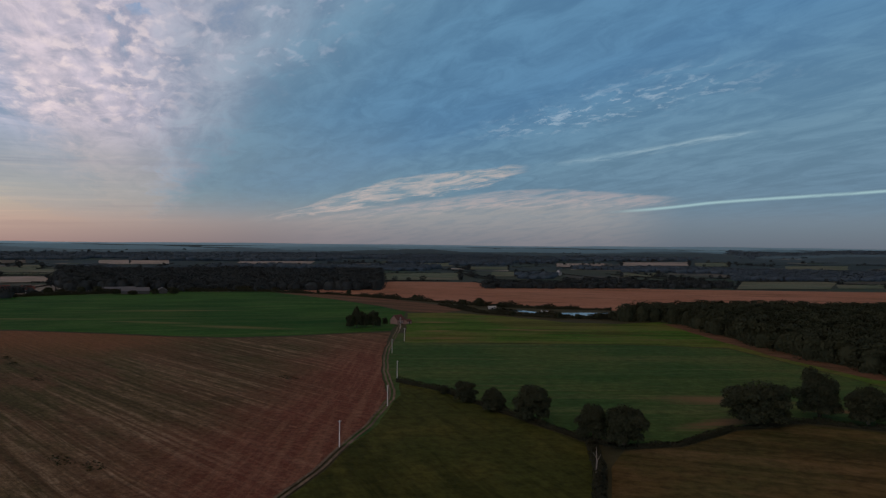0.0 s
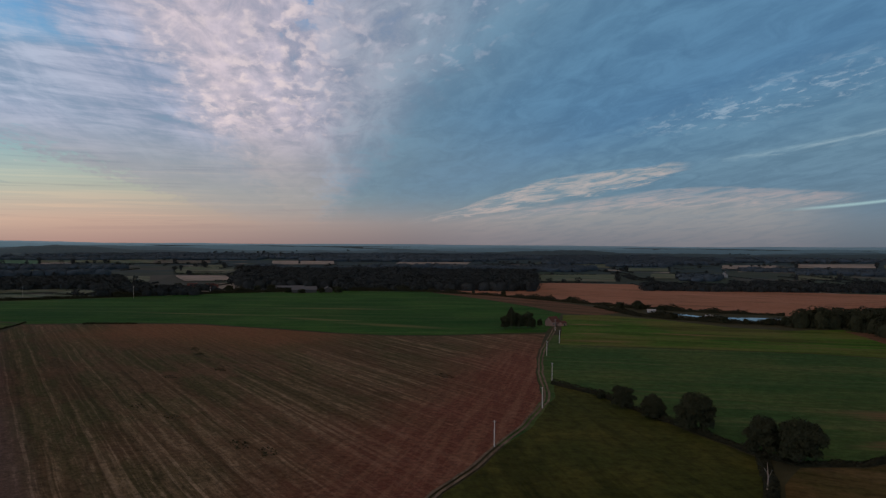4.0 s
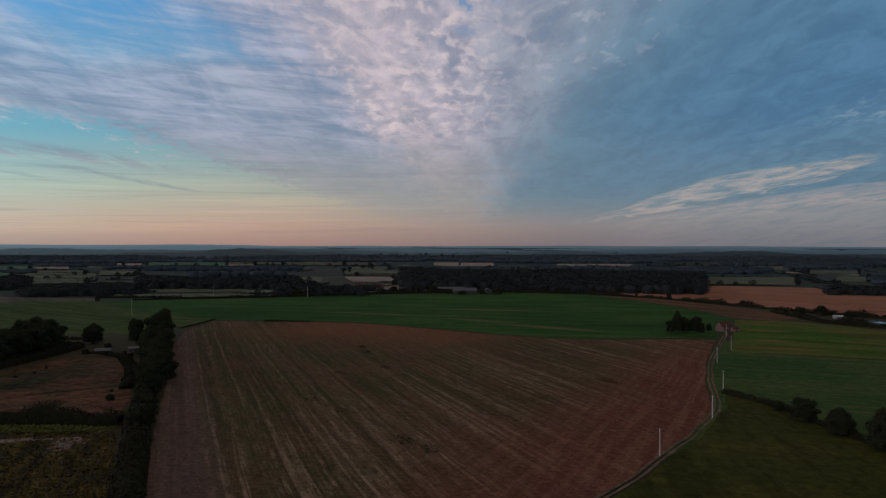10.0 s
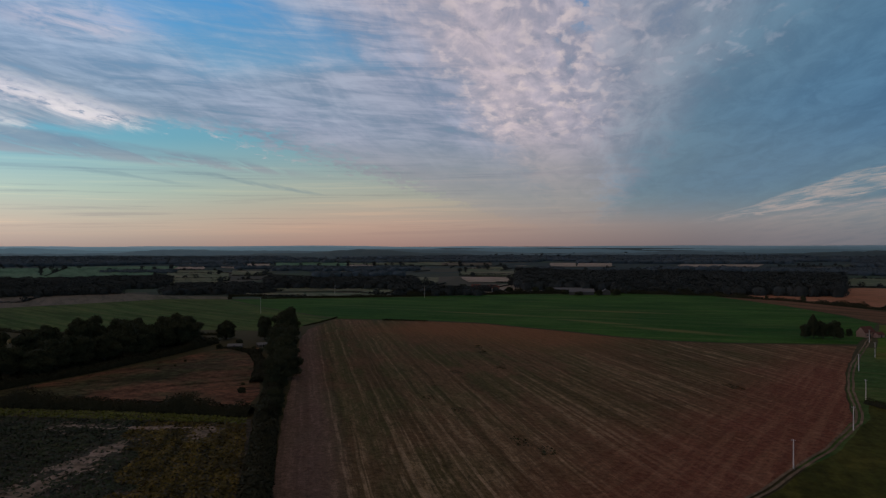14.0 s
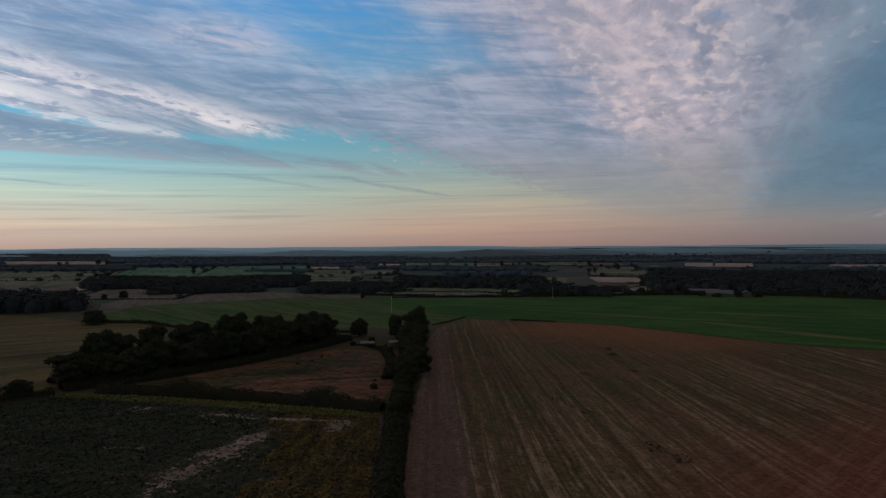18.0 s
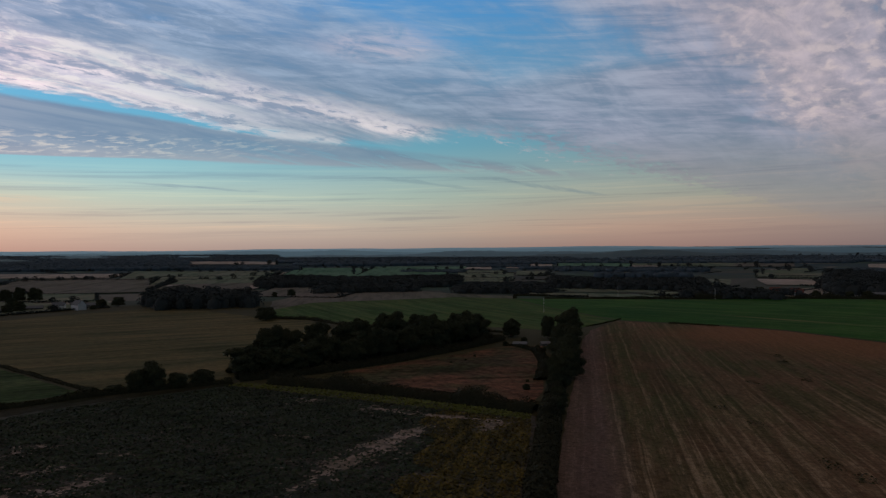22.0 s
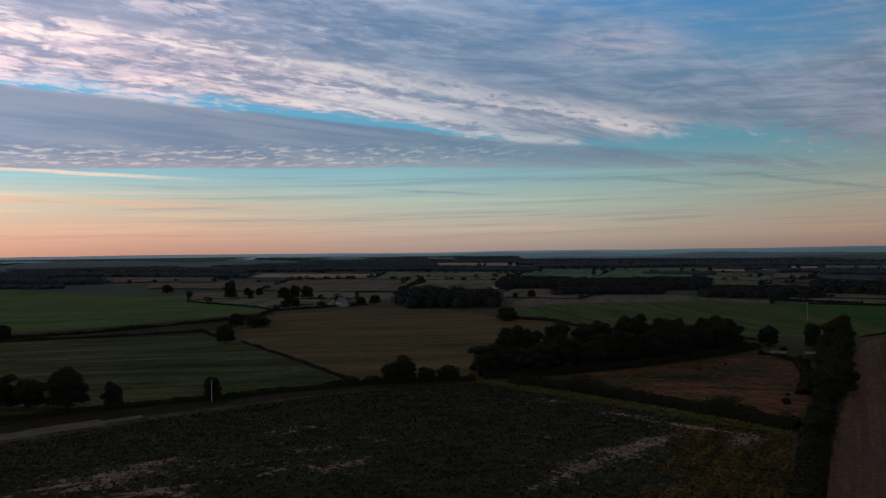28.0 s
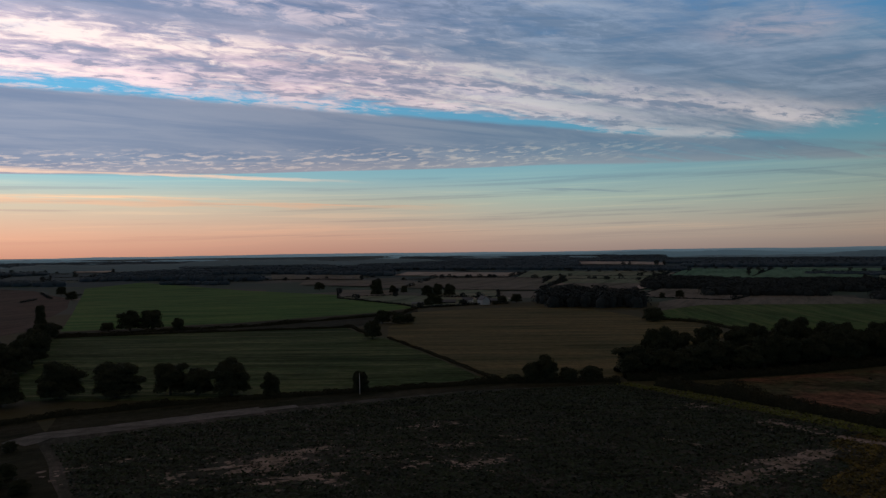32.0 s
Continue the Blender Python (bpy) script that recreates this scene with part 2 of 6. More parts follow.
mauve = blend(wt, ease(wt, mth(wt, "ADD", mth(wt, "MULTIPLY", n_fibre, 0.6), mth(wt, "MULTIPLY", n_wide, 0.4)), 0.38, 0.62), lin(108, 124, 152), lin(132, 141, 162))
mauve = blend(wt, mth(wt, "MULTIPLY", frayed_out, 0.7), mauve, lin(112, 132, 154))
mauve = blend(wt, ease(wt, depth, 1.6, 0.2, 0.0, 0.55), mauve, lin(158, 152, 162))
rippled = all_of(within(depth, 0.2, 2.0, 0.5), ease(wt, n_ripple, 0.48, 0.66), ease(wt, along, 6.0, 4.0))
mauve = blend(wt, mth(wt, "MULTIPLY", rippled, 0.55), mauve, lin(216, 198, 190))
sky = blend(wt, mth(wt, "MULTIPLY", grey_belt, ease(wt, frayed_out, 0.0, 1.0, 0.97, 0.85)), sky, mauve)


def filament(sky, centre, width, lo, hi, colour, strength, ragged=0.6):
    """One long bright cloud along the streets, from lo to hi."""
    off = mth(wt, "ADD", mth(wt, "SUBTRACT", side, centre), centred(n_fibre, ragged * 3))
    m = all_of(ease(wt, mth(wt, "ABSOLUTE", off), width, width * 0.15), ease(wt, along, lo, lo + (hi - lo) * 0.3), ease(wt, along, hi, hi - (hi - lo) * 0.3))
    m = mth(wt, "MULTIPLY", m, ease(wt, n_loose, 0.25, 0.55, 0.35, 1.0))
    return blend(wt, mth(wt, "MULTIPLY", m, strength), sky, colour)


def wing(sky, low, top, colours, strength, fringe=0.55, edge=0.10):
    """A slanting bank of cloud between two curves over the horizon, crisp above and frayed below."""
    rag = centred(n_wisp, fringe)
    up_to, down_to = profile(azim, top), profile(azim, low)
    m = mth(wt, "MULTIPLY", ease(wt, mth(wt, "SUBTRACT", mth(wt, "ADD", elev, rag), up_to), edge, -edge), ease(wt, mth(wt, "SUBTRACT", mth(wt, "ADD", elev, mth(wt, "MULTIPLY", rag, 2.0)), down_to), -0.25, 0.35))
    m = all_of(m, ease(wt, n_wisp, 0.30, 0.50, 0.35, 1.0), ease(wt, azim, top[0][0], top[0][0] + 2.5), ease(wt, azim, top[-1][0], top[-1][0] - 8.0))
    return blend(wt, mth(wt, "MULTIPLY", m, strength), sky, blend(wt, ease(wt, n_wisp, 0.36, 0.68), *colours))


slant = mth(wt, "ADD", mth(wt, "MULTIPLY", elev, 3.2), mth(wt, "MULTIPLY", azim, 0.48))
n_wisp = grain(wt, combine(wt, mth(wt, "MULTIPLY", azim, 0.42), slant), 1.0, 7.0, 0.66, 0.6)
# pale air under the wings of cloud in the cold quarter
sky = blend(wt, all_of(within(azim, -15.0, 12.0, 4.0), ease(wt, mth(wt, "SUBTRACT", elev, profile(azim, [(-20.0, 3.4), (-8.0, 3.8), (4.0, 3.0), (16.0, 1.6)])), 0.5, -0.6), ease(wt, n_wisp, 0.30, 0.60, 0.30, 0.58)), sky, blend(wt, ease(wt, elev, 0.0, 2.6), lin(136, 126, 134), lin(162, 152, 153)))
sky = wing(sky, [(-7.0, 5.7), (-4.2, 5.1), (0.2, 4.1), (6.4, 2.9), (16.0, 1.5)], [(-7.0, 6.35), (-4.2, 6.05), (4.7, 4.95), (9.9, 3.2), (16.0, 1.8)], (lin(128, 140, 154), lin(196, 174, 172)), 0.68, 0.95)
sky = wing(sky, [(-18.5, 3.4), (-13.0, 3.0), (-5.0, 3.0), (6.0, 2.2), (12.0, 1.6)], [(-18.5, 3.75), (-13.0, 4.15), (-8.0, 4.4), (-2.9, 4.05), (6.0, 2.7), (12.0, 1.9)], (lin(132, 140, 154), lin(182, 160, 164)), 0.50, 0.8)
sky = wing(sky, [(-24.0, 8.2), (-17.8, 7.45), (-6.0, 5.9)], [(-24.0, 8.5), (-17.8, 7.75), (-6.0, 6.25)], (lin(120, 148, 172), lin(166, 184, 200)), 0.55, 0.3, 0.12)
# a long straight trail of vapour
trail = profile(azim, [(-40.0, 4.25), (-31.2, 3.92), (-19.8, 3.28), (-12.5, 2.62)])
sky = blend(wt, all_of(within(mth(wt, "SUBTRACT", elev, trail), -0.06, 0.06, 0.12), ease(wt, azim, -12.0, -17.0, 0.0, 0.9), ease(wt, n_wisp, 0.30, 0.5, 0.6, 1.0)), sky, lin(168, 196, 204))
specks = all_of(within(belt, 2.7, 3.4, 0.35), within(along, 3.4, 5.8, 0.7), ease(wt, n_fleck, 0.50, 0.64))
sky = blend(wt, mth(wt, "MULTIPLY", specks, 0.42), sky, lin(176, 186, 206))
sky = filament(sky, -14.5, 1.3, -8.0, 9.0, lin(224, 170, 138), 0.55, 1.6)
sky = filament(sky, -13.2, 0.35, -8.0, 4.0, lin(240, 190, 150), 0.6, 0.6)
sky = filament(sky, -9.5, 0.30, -4.0, 4.0, lin(240, 206, 182), 0.85, 0.4)
sky = filament(sky, -5.2, 0.22, 8.0, 14.0, lin(120, 138, 152), 0.6, 0.3)
sky = filament(sky, -6.4, 0.25, 7.5, 11.0, lin(124, 140, 152), 0.5, 0.3)
sky = filament(sky, -9.6, 0.25, 6.0, 9.0, lin(128, 140, 152), 0.6, 0.3)
# long thin streaks low over the horizon
n_low = grain(wt, combine(wt, mth(wt, "MULTIPLY", azim, 0.045), mth(wt, "ADD", mth(wt, "MULTIPLY", elev, 1.9), mth(wt, "MULTIPLY", azim, 0.03))), 1.0, 6.0, 0.62, 0.25)
low_band = mth(wt, "MULTIPLY", within(elev, 1.2, 6.5, 1.0), ease(wt, azim, 10.0, 40.0))
sky = blend(wt, mth(wt, "MULTIPLY", low_band, ease(wt, n_low, 0.52, 0.64, 0.0, 0.75)), sky, blend(wt, 1.0, sky, (0.78, 0.78, 0.85, 1), "MULTIPLY"))
sky = blend(wt, mth(wt, "MULTIPLY", low_band, ease(wt, n_low, 0.47, 0.37, 0.0, 0.7)), sky, blend(wt, 1.0, sky, (1.20, 1.11, 1.04, 1), "MULTIPLY"))
# the sky is brighter where the sun has set, and dims towards a cloudy zenith
gain = mth(wt, "POWER", 2.0, mth(wt, "ADD", ease(wt, azim, 10.0, 110.0, 0.0, 0.64), ease(wt, azim, 85.0, 120.0, 0.0, 0.34)))
gain = mth(wt, "MULTIPLY", gain, mth(wt, "ADD", 1.0, mth(wt, "MULTIPLY", within(azim, 55.0, 86.0, 12.0), ease(wt, elev, 9.0, 4.0, 0.0, 0.16))))
sky = blend(wt, 1.0, sky, combine(wt, mth(wt, "MULTIPLY", gain, mth(wt, "MULTIPLY", ease(wt, azim, 0.0, 18.0, 0.94, 1.05), mth(wt, "ADD", ease(wt, azim, 36.0, 60.0, 1.0, 0.80), ease(wt, azim, 72.0, 98.0, 0.0, 0.18)))), mth(wt, "MULTIPLY", gain, 1.02), mth(wt, "MULTIPLY", gain, mth(wt, "ADD", ease(wt, azim, 2.0, 20.0, 0.96, 0.92), ease(wt, azim, 35.0, 75.0, 0.0, 0.10)))), "MULTIPLY")
sky = blend(wt, ease(wt, elev, 22.0, 40.0), sky, lin(125, 112, 102))
air = nd(wt, "ShaderNodeTexSky")
air.sky_type, air.sun_disc, air.sun_elevation, air.sun_rotation = "NISHITA", False, radians(-1.0), radians(-125)
back = nd(wt, "ShaderNodeBackground", Color=sky, Strength=1.0)
glow = nd(wt, "ShaderNodeBackground", Color=air.outputs[0], Strength=0.05)
total = nd(wt, "ShaderNodeAddShader")
wt.links.new(back.outputs[0], total.inputs[0])
wt.links.new(glow.outputs[0], total.inputs[1])
wt.links.new(total.outputs[0], nd(wt, "ShaderNodeOutputWorld").inputs[0])


sun = new("sun", bpy.data.lights.new("sun", "SUN"))
sun.data.energy, sun.data.angle, sun.data.color = 0.12, radians(20), (1.0, 0.72, 0.55)
sun.matrix_world = look((0, 0, 0), (math.sin(radians(125)), -math.cos(radians(125)), -math.sin(radians(5))))


# ---- materials ----
def material(name, rough=0.9, spec=0.2):
    m = bpy.data.materials.new(name)
    m.use_nodes = True
    nt = m.node_tree
    b = nt.nodes["Principled BSDF"]
    b.inputs["Roughness"].default_value, b.inputs["Specular IOR Level"].default_value = rough, spec
    return m, nt, b


def bump(nt, b, height, strength, distance):
    n = nd(nt, "ShaderNodeBump", Strength=strength, Distance=distance, Height=height)
    nt.links.new(n.outputs[0], b.inputs["Normal"])


def enrich(nt, colour):
    """A field's colour, slightly more saturated and brighter."""
    return nd(nt, "ShaderNodeHueSaturation", Saturation=1.06, Value=1.16, Color=colour).outputs[0]


def rows_of(nt, angle, stretch=0.06):
    """Coordinates in metres along and across rows that run at that bearing, squeezed along them."""
    s = nd(nt, "ShaderNodeSeparateXYZ", Vector=nd(nt, "ShaderNodeTexCoord").outputs["Object"]).outputs
    a = radians(angle)
    al = mth(nt, "ADD", mth(nt, "MULTIPLY", s[0], -math.sin(a)), mth(nt, "MULTIPLY", s[1], math.cos(a)))
    ac = mth(nt, "ADD", mth(nt, "MULTIPLY", s[0], math.cos(a)), mth(nt, "MULTIPLY", s[1], math.sin(a)))
    return combine(nt, mth(nt, "MULTIPLY", al, stretch), ac), al, ac, s


def field_material(name, base, second, third, angle, row=0.35, row_scale=0.25, stretch=0.05, patch=0.012, mottle=0.35, contrast=1.0, gloss=0.035, bare=(), soil=(0.165, 0.094, 0.054, 1)):
    """Soil or crop: wide patches of two colours, streaks along the rows, mottling and fine relief."""
    m, nt, b = material(name, 0.95, gloss)
    rows, al, ac, s = rows_of(nt, angle, stretch)
    at = nd(nt, "ShaderNodeTexCoord").outputs["Object"]
    col = blend(nt, ease(nt, grain(nt, at, patch, 4.0, 0.6), 0.40, 0.62), base, second)
    streak = grain(nt, rows, row_scale, 6.0, 0.7)
    col = blend(nt, mth(nt, "MULTIPLY", ease(nt, streak, 0.48, 0.66), row), col, third)
    broad = grain(nt, combine(nt, mth(nt, "MULTIPLY", al, 0.006), mth(nt, "MULTIPLY", ac, 0.035)), 1.0, 6.0, 0.75)
    lines = grain(nt, combine(nt, mth(nt, "MULTIPLY", al, 0.010), mth(nt, "MULTIPLY", ac, 0.11)), 1.0, 5.0, 0.75)
    col = blend(nt, mth(nt, "MULTIPLY", ease(nt, broad, 0.50, 0.62), row * 0.9), col, third)
    col = blend(nt, mth(nt, "MULTIPLY", ease(nt, lines, 0.54, 0.66), row * 1.2), col, third)
    col = blend(nt, 1.0, col, blend(nt, ease(nt, broad, 0.34, 0.52), tuple(1 - (1 - c) * contrast for c in (0.55, 0.60, 0.55)) + (1,), (1, 1, 1, 1)), "MULTIPLY")
    col = blend(nt, 1.0, col, blend(nt, ease(nt, lines, 0.36, 0.50), tuple(1 - (1 - c) * contrast for c in (0.62, 0.66, 0.62)) + (1,), (1, 1, 1, 1)), "MULTIPLY")
    fine = grain(nt, at, 0.22, 8.0, 0.8)
    col = blend(nt, 1.0, col, blend(nt, ease(nt, fine, 0.3, 0.7), (1 - mottle,) * 3 + (1,), (1 + mottle,) * 3 + (1,)), "MULTIPLY")
    for cx, cy, long, wide, turn in bare:
        # a thin place in the crop where brown soil shows
        a = radians(turn)
        ox, oy = mth(nt, "SUBTRACT", s[0], cx), mth(nt, "SUBTRACT", s[1], cy)
        u = mth(nt, "DIVIDE", mth(nt, "ADD", mth(nt, "MULTIPLY", ox, math.cos(a)), mth(nt, "MULTIPLY", oy, math.sin(a))), long)
        w = mth(nt, "DIVIDE", mth(nt, "SUBTRACT", mth(nt, "MULTIPLY", oy, math.cos(a)), mth(nt, "MULTIPLY", ox, math.sin(a))), wide)
        out = mth(nt, "SQRT", mth(nt, "ADD", mth(nt, "MULTIPLY", u, u), mth(nt, "MULTIPLY", w, w)))
        thin_crop = ease(nt, mth(nt, "ADD", out, mth(nt, "MULTIPLY", mth(nt, "SUBTRACT", grain(nt, rows, 0.35, 6.0, 0.7), 0.5), 2.4)), 1.3, 0.1, 0.0, 0.85)
        col = blend(nt, thin_crop, col, soil)
    put(nt, b.inputs["Base Color"], enrich(nt, col))
    bump(nt, b, mth(nt, "ADD", streak, fine), 0.7, 0.35)
    return m


def stubble_material():
    """Disced stubble: tramlines and swathes at one bearing, a bare reddish headland by the track, a paler one by the hedge."""
    m, nt, b = material("stubble", 0.95, 0.035)
    rows, al, ac, s = rows_of(nt, 44.5, 0.035)
    at = nd(nt, "ShaderNodeTexCoord").outputs["Object"]
    wide = grain(nt, at, 0.011, 4.0, 0.6)
    col = blend(nt, ease(nt, wide, 0.38, 0.62), (0.068, 0.048, 0.022, 1), (0.106, 0.063, 0.034, 1))
    green = mth(nt, "MULTIPLY", ease(nt, grain(nt, combine(nt, mth(nt, "MULTIPLY", al, 0.012), mth(nt, "MULTIPLY", ac, 0.04)), 1.0, 5.0, 0.65), 0.44, 0.56), ease(nt, s[0], -90.0, -170.0, 0.40, 0.75))
    col = blend(nt, green, col, (0.054, 0.055, 0.020, 1))
    east = mth(nt, "ADD", ease(nt, s[0], -190.0, -80.0, 0.34, 0.92), ease(nt, ac, 90.0, 10.0, 0.0, 0.30))
    # passes of the machine: long even bands, each broken up by straw and clods
    wander = mth(nt, "ADD", ac, mth(nt, "MULTIPLY", grain(nt, at, 0.02, 2.0, 0.5), 5.0))
    band = grain(nt, combine(nt, mth(nt, "MULTIPLY", al, 0.006), wander), 0.15, 3.0, 0.6)
    line = grain(nt, combine(nt, mth(nt, "MULTIPLY", al, 0.010), wander), 0.42, 3.0, 0.6)
    clod = grain(nt, combine(nt, mth(nt, "MULTIPLY", al, 0.22), ac), 0.36, 8.0, 0.80)
    straw = mth(nt, "ADD", mth(nt, "MULTIPLY", line, 0.46), mth(nt, "MULTIPLY", clod, 0.54))
    col = blend(nt, mth(nt, "MULTIPLY", ease(nt, band, 0.47, 0.62), mth(nt, "MULTIPLY", ease(nt, clod, 0.38, 0.60, 0.15, 0.8), east)), col, (0.180, 0.124, 0.070, 1))
    col = blend(nt, mth(nt, "MULTIPLY", ease(nt, straw, 0.50, 0.64, 0.0, 0.80), east), col, (0.250, 0.180, 0.105, 1))
    col = blend(nt, ease(nt, straw, 0.49, 0.37, 0.0, 0.70), col, (0.042, 0.034, 0.016, 1))
    # long swathes of straw left by each pass, and the dark wheelings between them
    straight = mth(nt, "ADD", ac, mth(nt, "MULTIPLY", grain(nt, at, 0.012, 2.0, 0.5), 4.0))
    swathe = grain(nt, combine(nt, mth(nt, "MULTIPLY", al, 0.006), straight), 0.46, 2.0, 0.5)
    broken = ease(nt, clod, 0.36, 0.58, 0.25, 1.0)
    col = blend(nt, mth(nt, "MULTIPLY", mth(nt, "MULTIPLY", ease(nt, swathe, 0.56, 0.65, 0.0, 0.62), broken), east), col, (0.275, 0.198, 0.118, 1))
    col = blend(nt, mth(nt, "MULTIPLY", ease(nt, swathe, 0.44, 0.35, 0.0, 0.50), broken), col, (0.040, 0.034, 0.015, 1))
    # reddish bare soil by the track
    edge = mth(nt, "ADD", s[0], mth(nt, "MULTIPLY", mth(nt, "SUBTRACT", grain(nt, at, 0.03, 4.0, 0.6), 0.5), 40.0))
    by_track = mth(nt, "MULTIPLY", ease(nt, mth(nt, "ADD", edge, ease(nt, s[1], 330.0, 190.0, 0.0, 10.0)), -92.0, -36.0), ease(nt, s[1], 520.0, 360.0, 0.25, 1.0))
    along_track = combine(nt, s[0], mth(nt, "MULTIPLY", s[1], 0.06))
    red = blend(nt, ease(nt, grain(nt, along_track, 0.28, 6.0, 0.7), 0.44, 0.62), (0.142, 0.050, 0.034, 1), (0.200, 0.092, 0.058, 1))
    col = blend(nt, mth(nt, "MULTIPLY", by_track, 0.74), col, red)
    # ochre brow at the far end
    far = mth(nt, "MULTIPLY", ease(nt, mth(nt, "ADD", s[1], mth(nt, "MULTIPLY", wide, 80.0)), 385.0, 480.0), mth(nt, "MULTIPLY", ease(nt, s[0], -120.0, -210.0), ease(nt, s[0], -370.0, -300.0)))
    col = blend(nt, mth(nt, "MULTIPLY", far, 0.72), col, (0.180, 0.084, 0.040, 1))
    # pale headland by the hedge
    strip = mth(nt, "ADD", ac, mth(nt, "MULTIPLY", grain(nt, rows, 0.3, 3.0, 0.6), 5.0))
    pale = blend(nt, ease(nt, straw, 0.40, 0.66), (0.105, 0.070, 0.058, 1), (0.150, 0.100, 0.084, 1))
    col = blend(nt, ease(nt, strip, 18.0, 6.0, 0.0, 0.66), col, pale)
    fine = grain(nt, at, 0.45, 8.0, 0.85)
    col = blend(nt, 1.0, col, blend(nt, ease(nt, fine, 0.3, 0.7), (0.54, 0.53, 0.58, 1), (1.46, 1.43, 1.56, 1)), "MULTIPLY")
    put(nt, b.inputs["Base Color"], enrich(nt, col))
    bump(nt, b, mth(nt, "ADD", straw, fine), 0.8, 0.3)
    return m


def plain(name, colour, rough=0.8, vary=0.25, scale=1.5, metal=0.0, spec=0.3):
    m, nt, b = material(name, rough, spec)
    at = nd(nt, "ShaderNodeTexCoord").outputs["Object"]
    n = grain(nt, at, scale, 5.0, 0.65)
    put(nt, b.inputs["Base Color"], blend(nt, 1.0, (*colour, 1), blend(nt, n, (1 - vary,) * 3 + (1,), (1 + vary,) * 3 + (1,)), "MULTIPLY"))
    b.inputs["Metallic"].default_value = metal
    bump(nt, b, n, 0.3, 0.02)
    return m


def leaf_material(name, dark, light, gloss=0.11, rows=None):
    m, nt, b = material(name, 0.75, gloss)
    island = nd(nt, "ShaderNodeNewGeometry").outputs["Random Per Island"]
    at = nd(nt, "ShaderNodeTexCoord").outputs["Object"]
    col = blend(nt, island, (*dark, 1), (*light, 1))
    col = blend(nt, ease(nt, grain(nt, at, 0.25, 2.0, 0.5), 0.40, 0.62, 0.0, 0.5), col, (*dark, 1))
    if rows is not None:
        # strips of stronger and weaker plants along the drilled rows
        _, al, ac, _ = rows_of(nt, rows)
        strip = grain(nt, combine(nt, mth(nt, "MULTIPLY", al, 0.05), mth(nt, "MULTIPLY", ac, 0.30)), 1.0, 5.0, 0.7)
        col = blend(nt, 1.0, col, blend(nt, ease(nt, strip, 0.36, 0.64), (0.45, 0.48, 0.45, 1), (1.6, 1.55, 1.55, 1)), "MULTIPLY")
    put(nt, b.inputs["Base Color"], col)
    return m


STUBBLE = stubble_material()
WINTER_GREEN = field_material("young_crop", (0.019, 0.065, 0.014, 1), (0.037, 0.092, 0.019, 1), (0.116, 0.122, 0.040, 1), 106, 0.26, 0.10, 0.03, 0.008, 0.25, 0.40, bare=((-150, 520, 48, 9, -10), (-215, 545, 40, 7, -8), (-330, 560, 60, 6, 4), (-240, 640, 70, 8, 10)), soil=(0.130, 0.112, 0.044, 1))
DULL_GREEN = field_material("grass_ley", (0.043, 0.078, 0.022, 1), (0.060, 0.086, 0.026, 1), (0.102, 0.103, 0.040, 1), 80, 0.4, 0.10, 0.03, 0.006, 0.25)
CROP_EAST = field_material("beet_crop", (0.037, 0.074, 0.022, 1), (0.060, 0.086, 0.026, 1), (0.136, 0.112, 0.050, 1), 92, 0.24, 0.16, 0.05, 0.014, 0.35, 0.35, bare=((108, 286, 28, 9.0, -4), (96, 249, 24, 5.5, 24), (150, 268, 16, 4.0, -10)))
GREEN_WEST = field_material("grass_crop", (0.030, 0.050, 0.016, 1), (0.040, 0.056, 0.019, 1), (0.087, 0.095, 0.042, 1), -4, 0.85, 0.16, 0.03, 0.010, 0.40, 1.5)
BRIGHT_WEST = field_material("bright_crop", (0.048, 0.104, 0.026, 1), (0.060, 0.116, 0.030, 1), (0.108, 0.130, 0.046, 1), 8, 0.45, 0.10, 0.03, 0.008, 0.25)
CROP_EAST_FAR = field_material("cut_meadow", (0.056, 0.116, 0.018, 1), (0.112, 0.112, 0.028, 1), (0.119, 0.092, 0.035, 1), 92, 0.5, 0.10, 0.03, 0.010, 0.25, bare=((-8, 566, 20, 6, 0), (-4, 508, 16, 5, 8), (2, 470, 26, 4, 4), (60, 520, 30, 3.5, -6)), soil=(0.190, 0.120, 0.058, 1))
MEADOW = field_material("meadow_grass", (0.046, 0.048, 0.012, 1), (0.066, 0.059, 0.015, 1), (0.031, 0.037, 0.010, 1), 20, 0.35, 0.30, 0.5, 0.020, 0.40)
DRY_PASTURE = field_material("dry_pasture", (0.093, 0.059, 0.024, 1), (0.066, 0.055, 0.020, 1), (0.132, 0.082, 0.040, 1), 70, 0.4, 0.30, 0.3, 0.020, 0.40)
ORANGE_SOIL = field_material("tilled_red_soil", (0.320, 0.150, 0.096, 1), (0.365, 0.178, 0.118, 1), (0.255, 0.122, 0.080, 1), 80, 0.35, 0.12, 0.03, 0.006, 0.2)
BROWN_SOIL = field_material("brown_soil", (0.135, 0.072, 0.044, 1), (0.112, 0.064, 0.038, 1), (0.160, 0.090, 0.060, 1), 60, 0.35, 0.12, 0.03, 0.01, 0.2)
SCRUB = field_material("rough_scrub", (0.150, 0.074, 0.048, 1), (0.056, 0.052, 0.026, 1), (0.046, 0.030, 0.020, 1), -30, 0.6, 0.16, 0.35, 0.028, 0.7, 1.1)
SUN_SOIL = field_material("weedy_soil", (0.042, 0.041, 0.031, 1), (0.051, 0.048, 0.038, 1), (0.103, 0.082, 0.074, 1), 117, 0.6, 0.30, 0.08, 0.02, 0.5)
